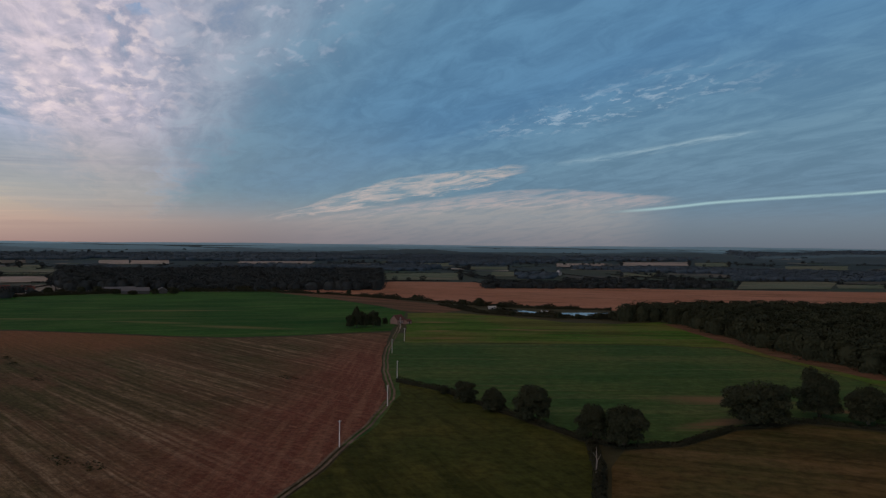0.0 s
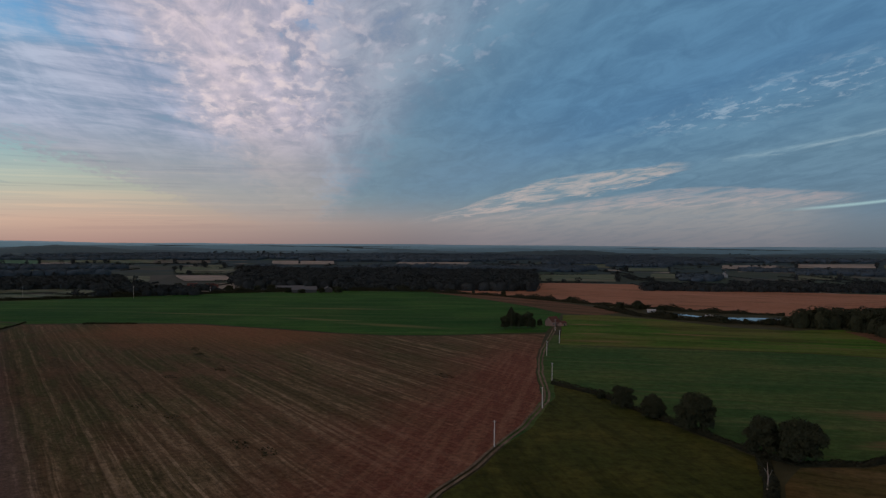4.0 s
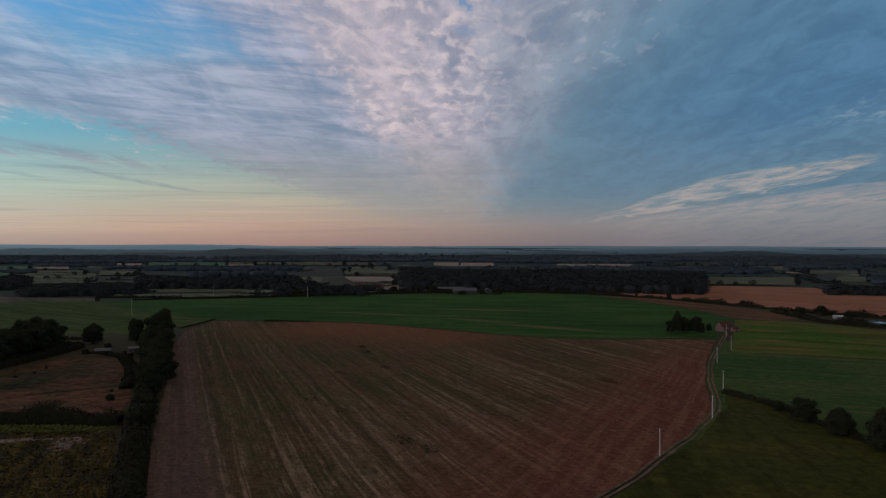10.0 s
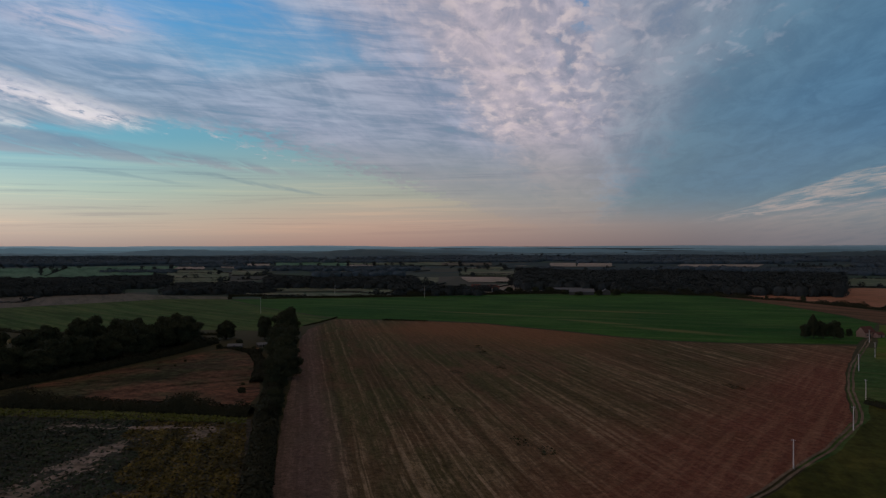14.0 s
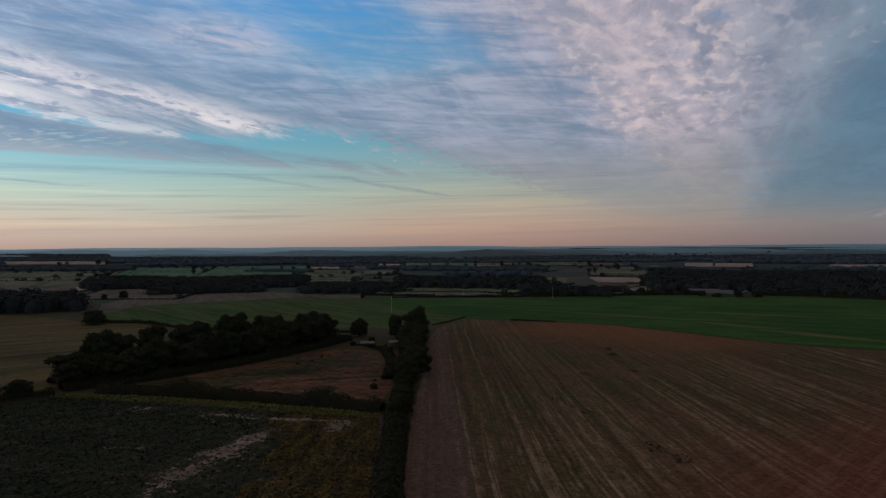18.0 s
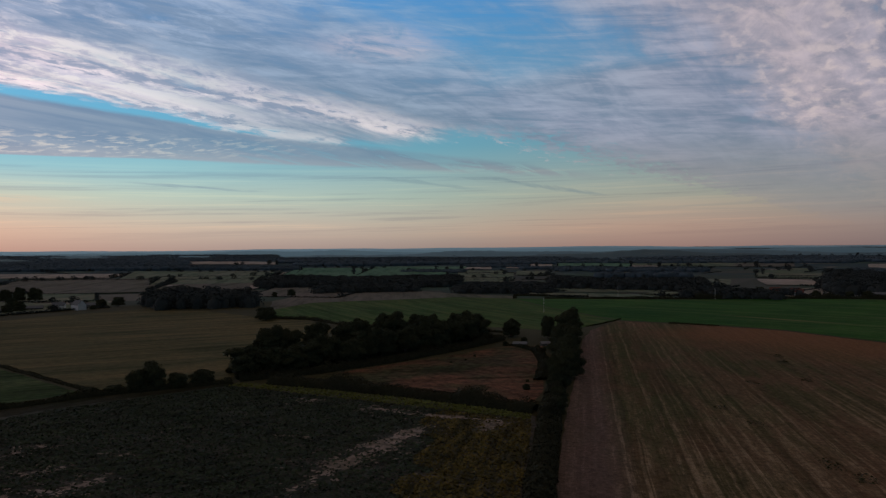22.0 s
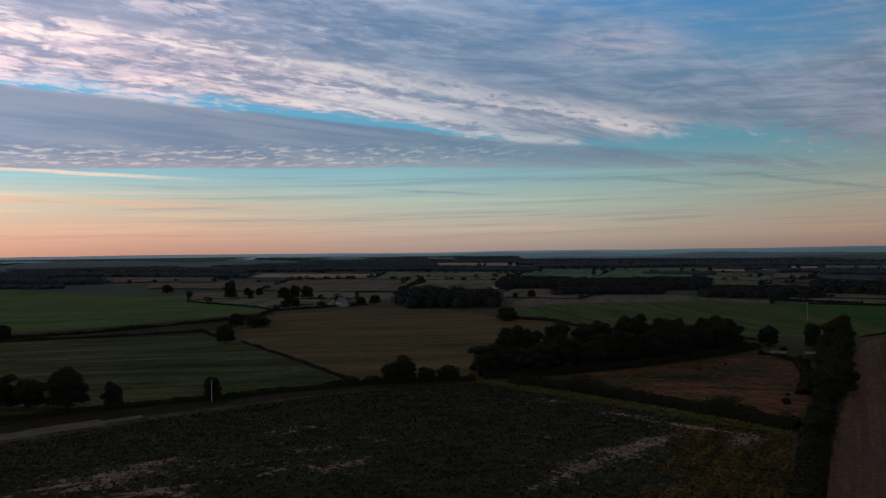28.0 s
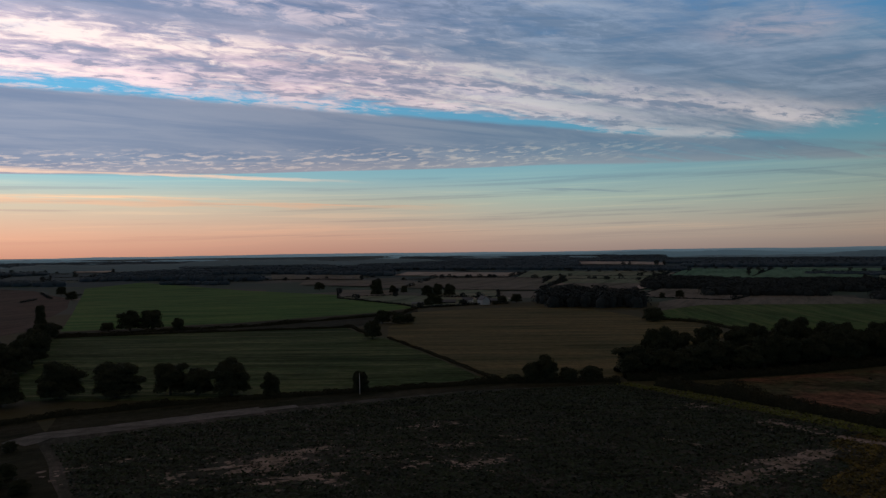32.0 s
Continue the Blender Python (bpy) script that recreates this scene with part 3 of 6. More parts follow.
BARE_SOIL = field_material("bare_soil", (0.231, 0.173, 0.144, 1), (0.269, 0.203, 0.173, 1), (0.088, 0.075, 0.050, 1), 117, 0.45, 0.40, 0.3, 0.05, 0.45)
OLIVE = field_material("ripening_crop", (0.088, 0.074, 0.034, 1), (0.076, 0.069, 0.033, 1), (0.140, 0.100, 0.050, 1), -8, 0.6, 0.12, 0.03, 0.012, 0.30, 1.0)
PASTURE = field_material("pasture", (0.092, 0.112, 0.068, 1), (0.126, 0.122, 0.080, 1), (0.160, 0.148, 0.108, 1), 60, 0.4, 0.06, 0.05, 0.006, 0.2, gloss=0.09)
STRAW = field_material("straw_field", (0.300, 0.236, 0.196, 1), (0.250, 0.202, 0.168, 1), (0.360, 0.290, 0.244, 1), 60, 0.4, 0.06, 0.05, 0.006, 0.2, gloss=0.09)
FALLOW = field_material("fallow_field", (0.106, 0.086, 0.068, 1), (0.094, 0.084, 0.060, 1), (0.134, 0.108, 0.086, 1), 60, 0.4, 0.06, 0.05, 0.006, 0.2, gloss=0.09)
GREEN_FAR = field_material("far_green", (0.068, 0.136, 0.081, 1), (0.082, 0.146, 0.087, 1), (0.111, 0.155, 0.102, 1), 60, 0.3, 0.06, 0.05, 0.006, 0.2, gloss=0.09)
PURPLE_SOIL = field_material("dark_tilled_soil", (0.066, 0.046, 0.036, 1), (0.056, 0.042, 0.032, 1), (0.080, 0.058, 0.046, 1), 70, 0.35, 0.1, 0.03, 0.01, 0.2)
VERGE = field_material("rough_grass", (0.022, 0.022, 0.012, 1), (0.028, 0.025, 0.015, 1), (0.040, 0.034, 0.022, 1), 30, 0.4, 0.2, 0.5, 0.02, 0.4)
GREY_DIRT = field_material("grey_dirt", (0.145, 0.128, 0.120, 1), (0.120, 0.107, 0.099, 1), (0.080, 0.070, 0.060, 1), 10, 0.4, 0.3, 0.1, 0.05, 0.3)
DIRT = field_material("dirt_track", (0.185, 0.132, 0.094, 1), (0.145, 0.104, 0.074, 1), (0.070, 0.054, 0.036, 1), 10, 0.4, 0.3, 0.1, 0.05, 0.3)
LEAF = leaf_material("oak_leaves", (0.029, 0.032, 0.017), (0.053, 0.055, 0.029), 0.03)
# leaves for farther woods, blued and paled: haze painted into the colour
LEAF_HAZED = leaf_material("hazed_leaves", (0.056, 0.074, 0.088), (0.072, 0.092, 0.106), 0.05)
LEAF_FAINT_HAZE = leaf_material("faintly_hazed_leaves", (0.034, 0.038, 0.036), (0.048, 0.053, 0.050), 0.05)
HEDGE_LEAF = leaf_material("hedge_leaves", (0.025, 0.025, 0.014), (0.044, 0.041, 0.023), 0.03)
WEED_LEAF = leaf_material("weed_leaves", (0.026, 0.026, 0.010), (0.046, 0.046, 0.018))
CROP_LEAF = leaf_material("sunflower_leaves", (0.021, 0.030, 0.015), (0.045, 0.055, 0.027), rows=-8)
CROP_MIXED = leaf_material("olive_crop_leaves", (0.058, 0.046, 0.010), (0.124, 0.086, 0.021), rows=46)
DEAD_WOOD = plain("dead_wood", (0.26, 0.21, 0.17), 0.9, 0.25, 2.0)
CROP_EDGE = leaf_material("yellow_green_crop_leaves", (0.069, 0.076, 0.013), (0.144, 0.144, 0.025))
BARK = plain("bark", (0.06, 0.05, 0.04), 0.95, 0.35, 3.0)
POLE_WOOD = plain("weathered_pole", (0.62, 0.55, 0.50), 0.85, 0.2, 2.0)
STEEL = plain("galvanised_steel", (0.35, 0.36, 0.37), 0.5, 0.15, 4.0, 0.8)
CERAMIC = plain("ceramic", (0.30, 0.28, 0.26), 0.35, 0.1, 6.0)
BRICK = plain("red_brick", (0.36, 0.215, 0.160), 0.9, 0.3, 3.0)
TILE = plain("clay_tiles", (0.12, 0.042, 0.030), 0.9, 0.35, 4.0)
PALE_ROOF = plain("pale_sheet_roof", (0.15, 0.145, 0.145), 0.8, 0.25, 0.8)
DARK_WALL = plain("dark_boarding", (0.085, 0.080, 0.072), 0.9, 0.25, 1.0)
RENDER_WALL = plain("pale_render", (0.46, 0.43, 0.40), 0.9, 0.15, 1.0)
METAL_ROOF = plain("grey_sheet_roof", (0.115, 0.110, 0.112), 0.9, 0.2, 0.6)
DARK_OPENING = plain("dark_window", (0.02, 0.022, 0.025), 0.2, 0.1, 1.0)
PAINT = plain("painted_timber", (0.45, 0.44, 0.42), 0.6, 0.1, 2.0)


def plain_material():
    """Far farmland: small parcels of grass, stubble and soil."""
    m, nt, b = material("farmland", 0.95, 0.08)
    at = nd(nt, "ShaderNodeTexCoord").outputs["Object"]
    cells = nd(nt, "ShaderNodeTexVoronoi", Vector=at, Scale=1 / 150)
    pick = nd(nt, "ShaderNodeSeparateColor", Color=cells.outputs["Color"]).outputs[0]
    col = ramp(nt, pick, [(0.0, (0.032, 0.042, 0.034, 1)), (0.3, (0.050, 0.058, 0.042, 1)), (0.55, (0.034, 0.056, 0.038, 1)), (0.75, (0.058, 0.055, 0.044, 1)), (0.90, (0.110, 0.095, 0.076, 1)), (1.0, (0.270, 0.225, 0.180, 1))])
    s = nd(nt, "ShaderNodeSeparateXYZ", Vector=at).outputs
    away = mth(nt, "SQRT", mth(nt, "ADD", mth(nt, "MULTIPLY", s[0], s[0]), mth(nt, "MULTIPLY", s[1], s[1])))
    rough = blend(nt, grain(nt, at, 0.05, 5.0, 0.6), (0.034, 0.032, 0.015, 1), (0.062, 0.052, 0.027, 1))
    # tree cover that grows with distance, its teal tint painted in for haze
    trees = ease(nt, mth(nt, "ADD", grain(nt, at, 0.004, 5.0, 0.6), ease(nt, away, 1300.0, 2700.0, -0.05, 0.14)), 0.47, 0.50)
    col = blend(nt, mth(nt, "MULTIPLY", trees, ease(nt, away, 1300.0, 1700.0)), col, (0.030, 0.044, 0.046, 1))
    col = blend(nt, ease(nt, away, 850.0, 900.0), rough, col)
    fine = grain(nt, at, 0.3, 6.0, 0.75)
    col = blend(nt, 1.0, col, blend(nt, fine, (0.6, 0.6, 0.6, 1), (1.4, 1.4, 1.4, 1)), "MULTIPLY")
    put(nt, b.inputs["Base Color"], enrich(nt, col))
    bump(nt, b, fine, 0.6, 0.3)
    return m


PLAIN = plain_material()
def hazed_hill_material(name, canopy, glade, open_land, lit):
    """Far wooded hills: smooth canopy, paler glades and slivers of open land, with haze painted in."""
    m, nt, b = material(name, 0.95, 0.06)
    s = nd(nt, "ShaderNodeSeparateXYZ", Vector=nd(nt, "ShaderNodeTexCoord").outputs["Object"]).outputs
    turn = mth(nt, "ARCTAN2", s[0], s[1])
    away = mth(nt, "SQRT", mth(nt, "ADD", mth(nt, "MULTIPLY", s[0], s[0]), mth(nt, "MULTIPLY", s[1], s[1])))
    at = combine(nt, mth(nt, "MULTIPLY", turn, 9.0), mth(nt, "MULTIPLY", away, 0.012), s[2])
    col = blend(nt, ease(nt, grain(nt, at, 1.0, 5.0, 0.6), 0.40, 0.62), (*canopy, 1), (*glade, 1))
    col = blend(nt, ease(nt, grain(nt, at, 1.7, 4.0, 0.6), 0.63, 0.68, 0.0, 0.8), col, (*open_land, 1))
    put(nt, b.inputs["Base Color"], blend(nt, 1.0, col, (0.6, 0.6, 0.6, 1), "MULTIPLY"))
    # aerial haze added as emission, stronger towards the set sun
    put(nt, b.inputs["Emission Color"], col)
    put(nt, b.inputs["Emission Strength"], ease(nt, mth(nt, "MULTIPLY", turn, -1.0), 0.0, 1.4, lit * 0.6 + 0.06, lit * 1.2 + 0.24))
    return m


# bluer and paler ridge by ridge: distance haze painted into the colours
HILLS = [hazed_hill_material("wooded_rise", (0.058, 0.082, 0.094), (0.072, 0.098, 0.108), (0.200, 0.185, 0.155), 0.02),
         hazed_hill_material("wooded_slope", (0.084, 0.128, 0.156), (0.100, 0.146, 0.172), (0.195, 0.210, 0.206), 0.06),
         hazed_hill_material("hazed_slope", (0.122, 0.200, 0.248), (0.140, 0.220, 0.264), (0.225, 0.278, 0.290), 0.10),
         hazed_hill_material("hazed_hills", (0.165, 0.268, 0.330), (0.186, 0.290, 0.346), (0.235, 0.320, 0.362), 0.12),
         hazed_hill_material("hazy_far_hills", (0.200, 0.310, 0.384), (0.222, 0.332, 0.400), (0.245, 0.342, 0.398), 0.14)]


def water_material():
    m, nt, b = material("pond_water", 0.08, 0.5)
    b.inputs["Base Color"].default_value = (0.03, 0.04, 0.045, 1)
    at = nd(nt, "ShaderNodeTexCoord").outputs["Object"]
    bump(nt, b, grain(nt, at, 0.8, 3.0, 0.5), 0.05, 0.05)
    return m


WATER = water_material()


# ---- ground ----
def rise(x, y):
    """The plain is level, and climbs slowly towards the far rim."""
    return 58.0 * min(max((math.hypot(x, y) - 1300.0) / 3500.0, 0.0), 1.0)


def sheet(name, verts, faces, mat, label="", category="", kind="structure", parent=None, smooth=False):
    me = bpy.data.meshes.new(name)
    v, f = np.asarray(verts, np.float32), np.asarray(faces, np.int32)
    me.vertices.add(len(v))
    me.vertices.foreach_set("co", v.ravel())
    k = f.shape[1]
    me.loops.add(f.size)
    me.loops.foreach_set("vertex_index", f.ravel())
    me.polygons.add(len(f))
    me.polygons.foreach_set("loop_start", np.arange(len(f), dtype=np.int32) * k)
    if smooth:
        me.polygons.foreach_set("use_smooth", np.ones(len(f), bool))
    me.update()
    me.validate()
    me.materials.append(mat)
    ob = new(name, me)
    if parent is not None:
        ob.parent = parent
    return tagged(ob, label, category, "", kind)


def ground_sheet():
    radii = [0.0] + [40 * 1.115 ** i for i in range(45)]
    radii = [r for r in radii if r < 1300] + [1300.0] + [1300 + 3600 * (i / 14) for i in range(1, 15)]
    seg = 256
    verts, faces = [], []
    for r in radii:
        for i in range(seg):
            a = math.tau * i / seg
            x, y = r * math.cos(a), r * math.sin(a)
            verts.append((x, y, rise(x, y)))
    for j in range(len(radii) - 1):
        for i in range(seg):
            k = (i + 1) % seg
            faces.append((j * seg + i, (j + 1) * seg + i, (j + 1) * seg + k, j * seg + k))
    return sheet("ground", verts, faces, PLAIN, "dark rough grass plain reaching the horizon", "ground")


ground_sheet()


def ridge(name, near, far, crest, swing, seed, label, mat):
    """A long low wooded hill round the rim of the plain; crest and swing are degrees above and below eye level."""
    verts, faces = [], []
    seg = 1100
    for i in range(seg + 1):
        a = radians(-50 + 190 * i / seg)
        n = noise.noise((math.cos(a) * 3.5, math.sin(a) * 3.5, seed)) + 0.5 * noise.noise((math.cos(a) * 11.0, math.sin(a) * 11.0, seed))
        n += 0.10 * noise.noise((a * 90, seed, 0)) + 0.05 * noise.noise((a * 260, seed, 4))
        top = EYE + far * math.tan(radians(crest + swing * n))
        low = rise(0, near) - 3.0
        for k, r in ((0.0, near), (0.45, near * 0.66 + far * 0.34), (0.8, near * 0.33 + far * 0.67), (1.0, far), (0.6, far + 90)):
            x, y = -math.sin(a) * r, math.cos(a) * r
            verts.append((x, y, low + (top - low) * k))
        if i:
            k = 5 * i
            for j in range(4):
                faces.append((k - 5 + j, k + j, k + j + 1, k - 4 + j))
    return sheet(name, verts, faces, mat, label, "hills", smooth=True)


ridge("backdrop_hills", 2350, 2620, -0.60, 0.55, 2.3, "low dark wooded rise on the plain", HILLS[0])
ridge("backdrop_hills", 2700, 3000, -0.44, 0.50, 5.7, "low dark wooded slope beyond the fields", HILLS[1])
ridge("backdrop_hills", 3100, 3450, -0.30, 0.40, 8.1, "long wooded slope, bluish with painted haze", HILLS[2])
ridge("backdrop_hills", 3550, 3950, -0.18, 0.30, 11.9, "long wooded hills, blue with painted haze", HILLS[3])
ridge("backdrop_hills", 4100, 4700, 0.02, 0.12, 14.2, "hills on the horizon, pale blue with painted haze", HILLS[4])


def inside(x, y, ring):
    hit = False
    for (x0, y0), (x1, y1) in zip(ring, ring[1:] + ring[:1]):
        if (y0 > y) != (y1 > y) and x < (x1 - x0) * (y - y0) / (y1 - y0) + x0:
            hit = not hit
    return hit


def frayed(ring, step, off, closed=True):
    """The same line in short steps, with an uneven edge."""
    out = []
    pairs = list(zip(ring, ring[1:] + ring[:1])) if closed else list(zip(ring, ring[1:]))
    for (x0, y0), (x1, y1) in pairs:
        n = max(1, int(math.hypot(x1 - x0, y1 - y0) / step))
        for i in range(n):
            t = i / n
            x, y = x0 + (x1 - x0) * t, y0 + (y1 - y0) * t
            q = noise.noise_vector((x * 0.07, y * 0.07, 3.1))
            out.append((x + q.x * off, y + q.y * off))
    if not closed:
        out.append(ring[-1])
    return out


from mathutils import geometry


def field(name, ring, mat, label, category="field", height=0.15, step=None, off=1.0, cell=30.0):
    far = min(math.hypot(x, y) for x, y in ring)
    step = step or (6.0 if far < 400 else 14.0 if far < 900 else 60.0)
    edge = frayed(ring, step, off)
    xs, ys = [p[0] for p in edge], [p[1] for p in edge]
    cell = cell if far < 1000 else 60.0
    pts = [Vector(p) for p in edge]
    n = len(pts)
    gx = np.arange(min(xs) + cell / 2, max(xs), cell)
    gy = np.arange(min(ys) + cell / 2, max(ys), cell)
    for x in gx:
        for y in gy:
            if inside(x, y, edge):
                pts.append(Vector((x, y)))
    v, _, f, *_ = geometry.delaunay_2d_cdt(pts, [], [list(range(n))], 1, 0.01)
    return sheet(name, [(p.x, p.y, rise(p.x, p.y) + height) for p in v], [t for t in f if len(t) == 3], mat, label, category)


def ribbon(name, line, width, mat, label, category, height=0.25, off=0.4):
    """A strip of ground along a line."""
    line = frayed(line, 4.0, off, closed=False)
    verts, faces = [], []
    for i, (x, y) in enumerate(line):
        x0, y0 = line[max(i - 1, 0)]
        x1, y1 = line[min(i + 1, len(line) - 1)]
        d = math.hypot(x1 - x0, y1 - y0) or 1.0
        w = width * (0.5 + 0.12 * noise.noise((x * 0.2, y * 0.2, 7.0)))
        ox, oy = -(y1 - y0) / d * w, (x1 - x0) / d * w
        verts += [(x + ox, y + oy, rise(x, y) + height), (x - ox, y - oy, rise(x, y) + height)]
        if i:
            k = 2 * i
            faces.append((k - 2, k - 1, k + 1, k))
    return sheet(name, verts, faces, mat, label, category)


field("stubble_field", [(-41, 150), (-39, 172), (-34, 192), (-30, 216), (-25, 244), (-21, 285), (-25, 314), (-30, 357), (-33, 404), (-34, 459), (-35, 498), (-69, 485), (-102, 467), (-136, 459), (-173, 462), (-193, 467), (-233, 476), (-286, 486), (-333, 478), (-373, 462), (-407, 450), (-372, 384), (-336, 339), (-247, 246), (-211, 206), (-179, 172), (-144, 136), (-127, 119), (-90, 84), (-40, 100)],
      STUBBLE, "brown disced stubble field with tramlines and straw swathes", cell=20.0)
field("green_field", [(-36, 507), (-69, 491), (-104, 473), (-138, 464), (-175, 467), (-195, 473), (-237, 482), (-290, 493), (-338, 485), (-378, 468), (-409, 456), (-540, 500), (-660, 555), (-625, 588), (-527, 680), (-438, 797), (-327, 886), (-214, 903), (-121, 794), (-62, 710), (-32, 650), (-33, 560)],
      WINTER_GREEN, "bright green young crop field on a gentle rise")
field("green_field", [(-380, 366), (-427, 347), (-518, 275), (-575, 262), (-612, 237), (-689, 263), (-758, 343), (-739, 435), (-726, 520), (-662, 553), (-540, 498), (-411, 453)],
      DULL_GREEN, "dull green grass field beyond the tree row")
field("tan_field", [(-690, 265), (-816, 319), (-970, 458), (-949, 551), (-769, 560), (-700, 585), (-662, 556), (-728, 520), (-741, 435), (-760, 343)],
      FALLOW, "pale tan strip of harvested field")
field("crop_field", [(-19, 324), (-19, 375), (-22, 444), (41, 446), (110, 446), (170, 433), (183, 370), (192, 315), (260, 270), (230, 215), (148, 243), (125, 254), (99, 245), (73, 225), (55, 221), (46, 231), (31, 253), (15, 279), (0, 305)],
      CROP_EAST, "dark green root crop field bounded by a hedge")
field("cut_meadow", [(-23, 447), (-30, 640), (9, 647), (56, 616), (97, 575), (135, 566), (175, 582), (182, 563), (189, 470), (194, 406), (207, 340), (290, 270), (262, 270), (193, 316), (184, 371), (171, 436), (110, 448), (41, 448)],
      CROP_EAST_FAR, "yellowish green cut meadow above the crop field")
field("meadow", [(-30, 100), (-37, 160), (-36, 172), (-31, 190), (-26, 220), (-21, 244), (-17, 290), (-18, 317), (0, 297), (15, 272), (30, 245), (45, 221), (42, 197), (37, 174), (30, 100)],
      MEADOW, "olive green meadow beside the dirt track", cell=20.0)
field("dry_pasture", [(36, 110), (41, 174), (46, 197), (54, 214), (72, 218), (97, 238), (124, 247), (146, 238), (210, 205), (160, 120)],
      DRY_PASTURE, "brownish dry pasture behind a hedge")
TILLED = [(-214, 912), (-199, 1014), (-77, 1188), (52, 1186), (73, 1091), (179, 1066), (335, 1037), (620, 1019), (760, 960), (600, 780), (481, 740), (229, 677), (167, 681), (120, 713), (67, 740), (10, 769), (-52, 809), (-124, 873)]
field("tilled_field", TILLED, ORANGE_SOIL, "orange-brown tilled field under evening light")
field("soil_strip", [(-205, 890), (-124, 862), (-55, 798), (28, 690), (0, 645), (-30, 652), (-60, 712), (-119, 796)],
      BROWN_SOIL, "narrow strip of brown bare soil")
field("weedy_field", [(-320, 112), (-289, 131), (-249, 152), (-215, 167), (-195, 174), (-165, 146), (-132, 114), (-95, 78), (-100, -40), (-191, -82), (-224, -99), (-256, -117), (-274, -88), (-284, -60), (-298, -18), (-315, 39)],
      SUN_SOIL, "dark weedy soil under a patchy sunflower crop", cell=20.0)
field("scrub_ground", [(-316, 138), (-326, 182), (-335, 237), (-345, 285), (-330, 300), (-228, 207), (-212, 188), (-240, 172), (-261, 160), (-291, 146)],
      SCRUB, "rough reddish scrub enclosure with tussocks", cell=20.0)
field("ripe_field", [(-524, 4), (-588, 4), (-738, 30), (-762, 76), (-777, 123), (-792, 176), (-762, 176), (-726, 216), (-612, 234), (-575, 256), (-487, 240), (-378, 131), (-332, 110), (-340, 55), (-420, 33)],
      OLIVE, "olive-tan ripening crop field")
field("grass_field", [(-536, -11), (-520, 2), (-420, 29), (-342, 48), (-328, -5), (-321, -49), (-312, -87), (-320, -150), (-440, -215), (-569, -247), (-583, -161), (-590, -88), (-598, -29)],
      GREEN_WEST, "dark green field with mown streaks")
BRIGHT = [(-620, -262), (-786, -321), (-1388, -542), (-1585, -505), (-1294, -250), (-1080, -63), (-804, 36), (-742, -12), (-665, -130), (-632, -215)]
field("bright_field", BRIGHT,
      BRIGHT_WEST, "bright green crop field along a lane")
field("lane_verge", [(-575, -258), (-588, -160), (-594, -88), (-604, -20), (-700, 30), (-740, 36), (-790, 38), (-738, -8), (-655, -135), (-625, -218), (-610, -262)],
      VERGE, "dark grassy verge along a lane", height=0.12)
field("tilled_field", [(-1400, -697), (-1338, -609), (-1110, -454), (-891, -369), (-755, -331), (-640, -290), (-540, -300), (-560, -420), (-900, -640)],
      PURPLE_SOIL, "dark brown tilled field beyond the hedge")
field("pond", [(104, 655), (128, 660), (149, 658), (151, 640), (140, 630), (118, 628), (104, 634)], WATER, "still pond reflecting the dusk sky", "pond", 0.22, 6.0, 1.5)
field("pond", [(50, 694), (60, 695), (82, 668), (92, 652), (84, 650), (70, 664)], WATER, "narrow still pond among bushes", "pond", 0.22, 6.0, 1.5)
field("track_verge", [(-31, 216), (-26, 244), (-21.5, 285), (-23, 303), (-28, 345), (-31, 376), (-32, 416), (-32, 494), (-18, 494), (-5, 414), (-5, 340), (0, 300), (-10, 244), (-24, 216)], CROP_EAST, "green grassy verge between track and crop", "verge", 0.12)
TRACK_LINE = [(-43, 140), (-38, 172), (-33, 191), (-29, 215), (-24, 243), (-19.5, 282), (-20.5, 301), (-26, 341), (-29, 374), (-31, 414), (-31, 456), (-31, 494), (-31, 540)]
for shift in (-0.9, 0.9):
    ribbon("wheel_track", [(x + shift, y) for x, y in TRACK_LINE], 0.9, DIRT, "pale worn wheel rut of a dirt farm track", "track")
ribbon("dirt_track", [(-246, -119), (-257, -114), (-264, -96), (-275, -75), (-283, -59), (-288, -47)], 11.0, GREY_DIRT, "greyish dirt track along the field edge", "track")
ribbon("dirt_track", [(-286, -52), (-289, -44), (-293, -34)], 5.0, GREY_DIRT, "narrow greyish end of the dirt track by the hedge", "track", 0.23, 0.8)
field("corner_verge", [(-242, -106), (-224, -95), (-191, -78), (-115, -30), (-105, -45), (-150, -110), (-240, -160), (-285, -130), (-262, -116)],
      VERGE, "dark rough grass at the corner of the crop", "verge", height=0.10)
field("hedge_verge", [(-330, 108), (-335, 50), (-324, -4), (-315, -47), (-307, -84), (-291, -124), (-262, -116), (-270, -86), (-280, -58), (-294, -18), (-311, 39), (-316, 108)],
      VERGE, "dark rough grass verge below the hedge", "verge", height=0.11)
field("field_margin", [(172, 572), (178, 470), (184, 404), (198, 335), (242, 292), (322, 232), (330, 248), (212, 345), (198, 408), (193, 473), (186, 562)], BROWN_SOIL, "brown grassy margin along the wood", "field margin", 0.22, 6.0, 1.2)


# ---- leaves, trees, hedges ----
rng = np.random.default_rng(7)


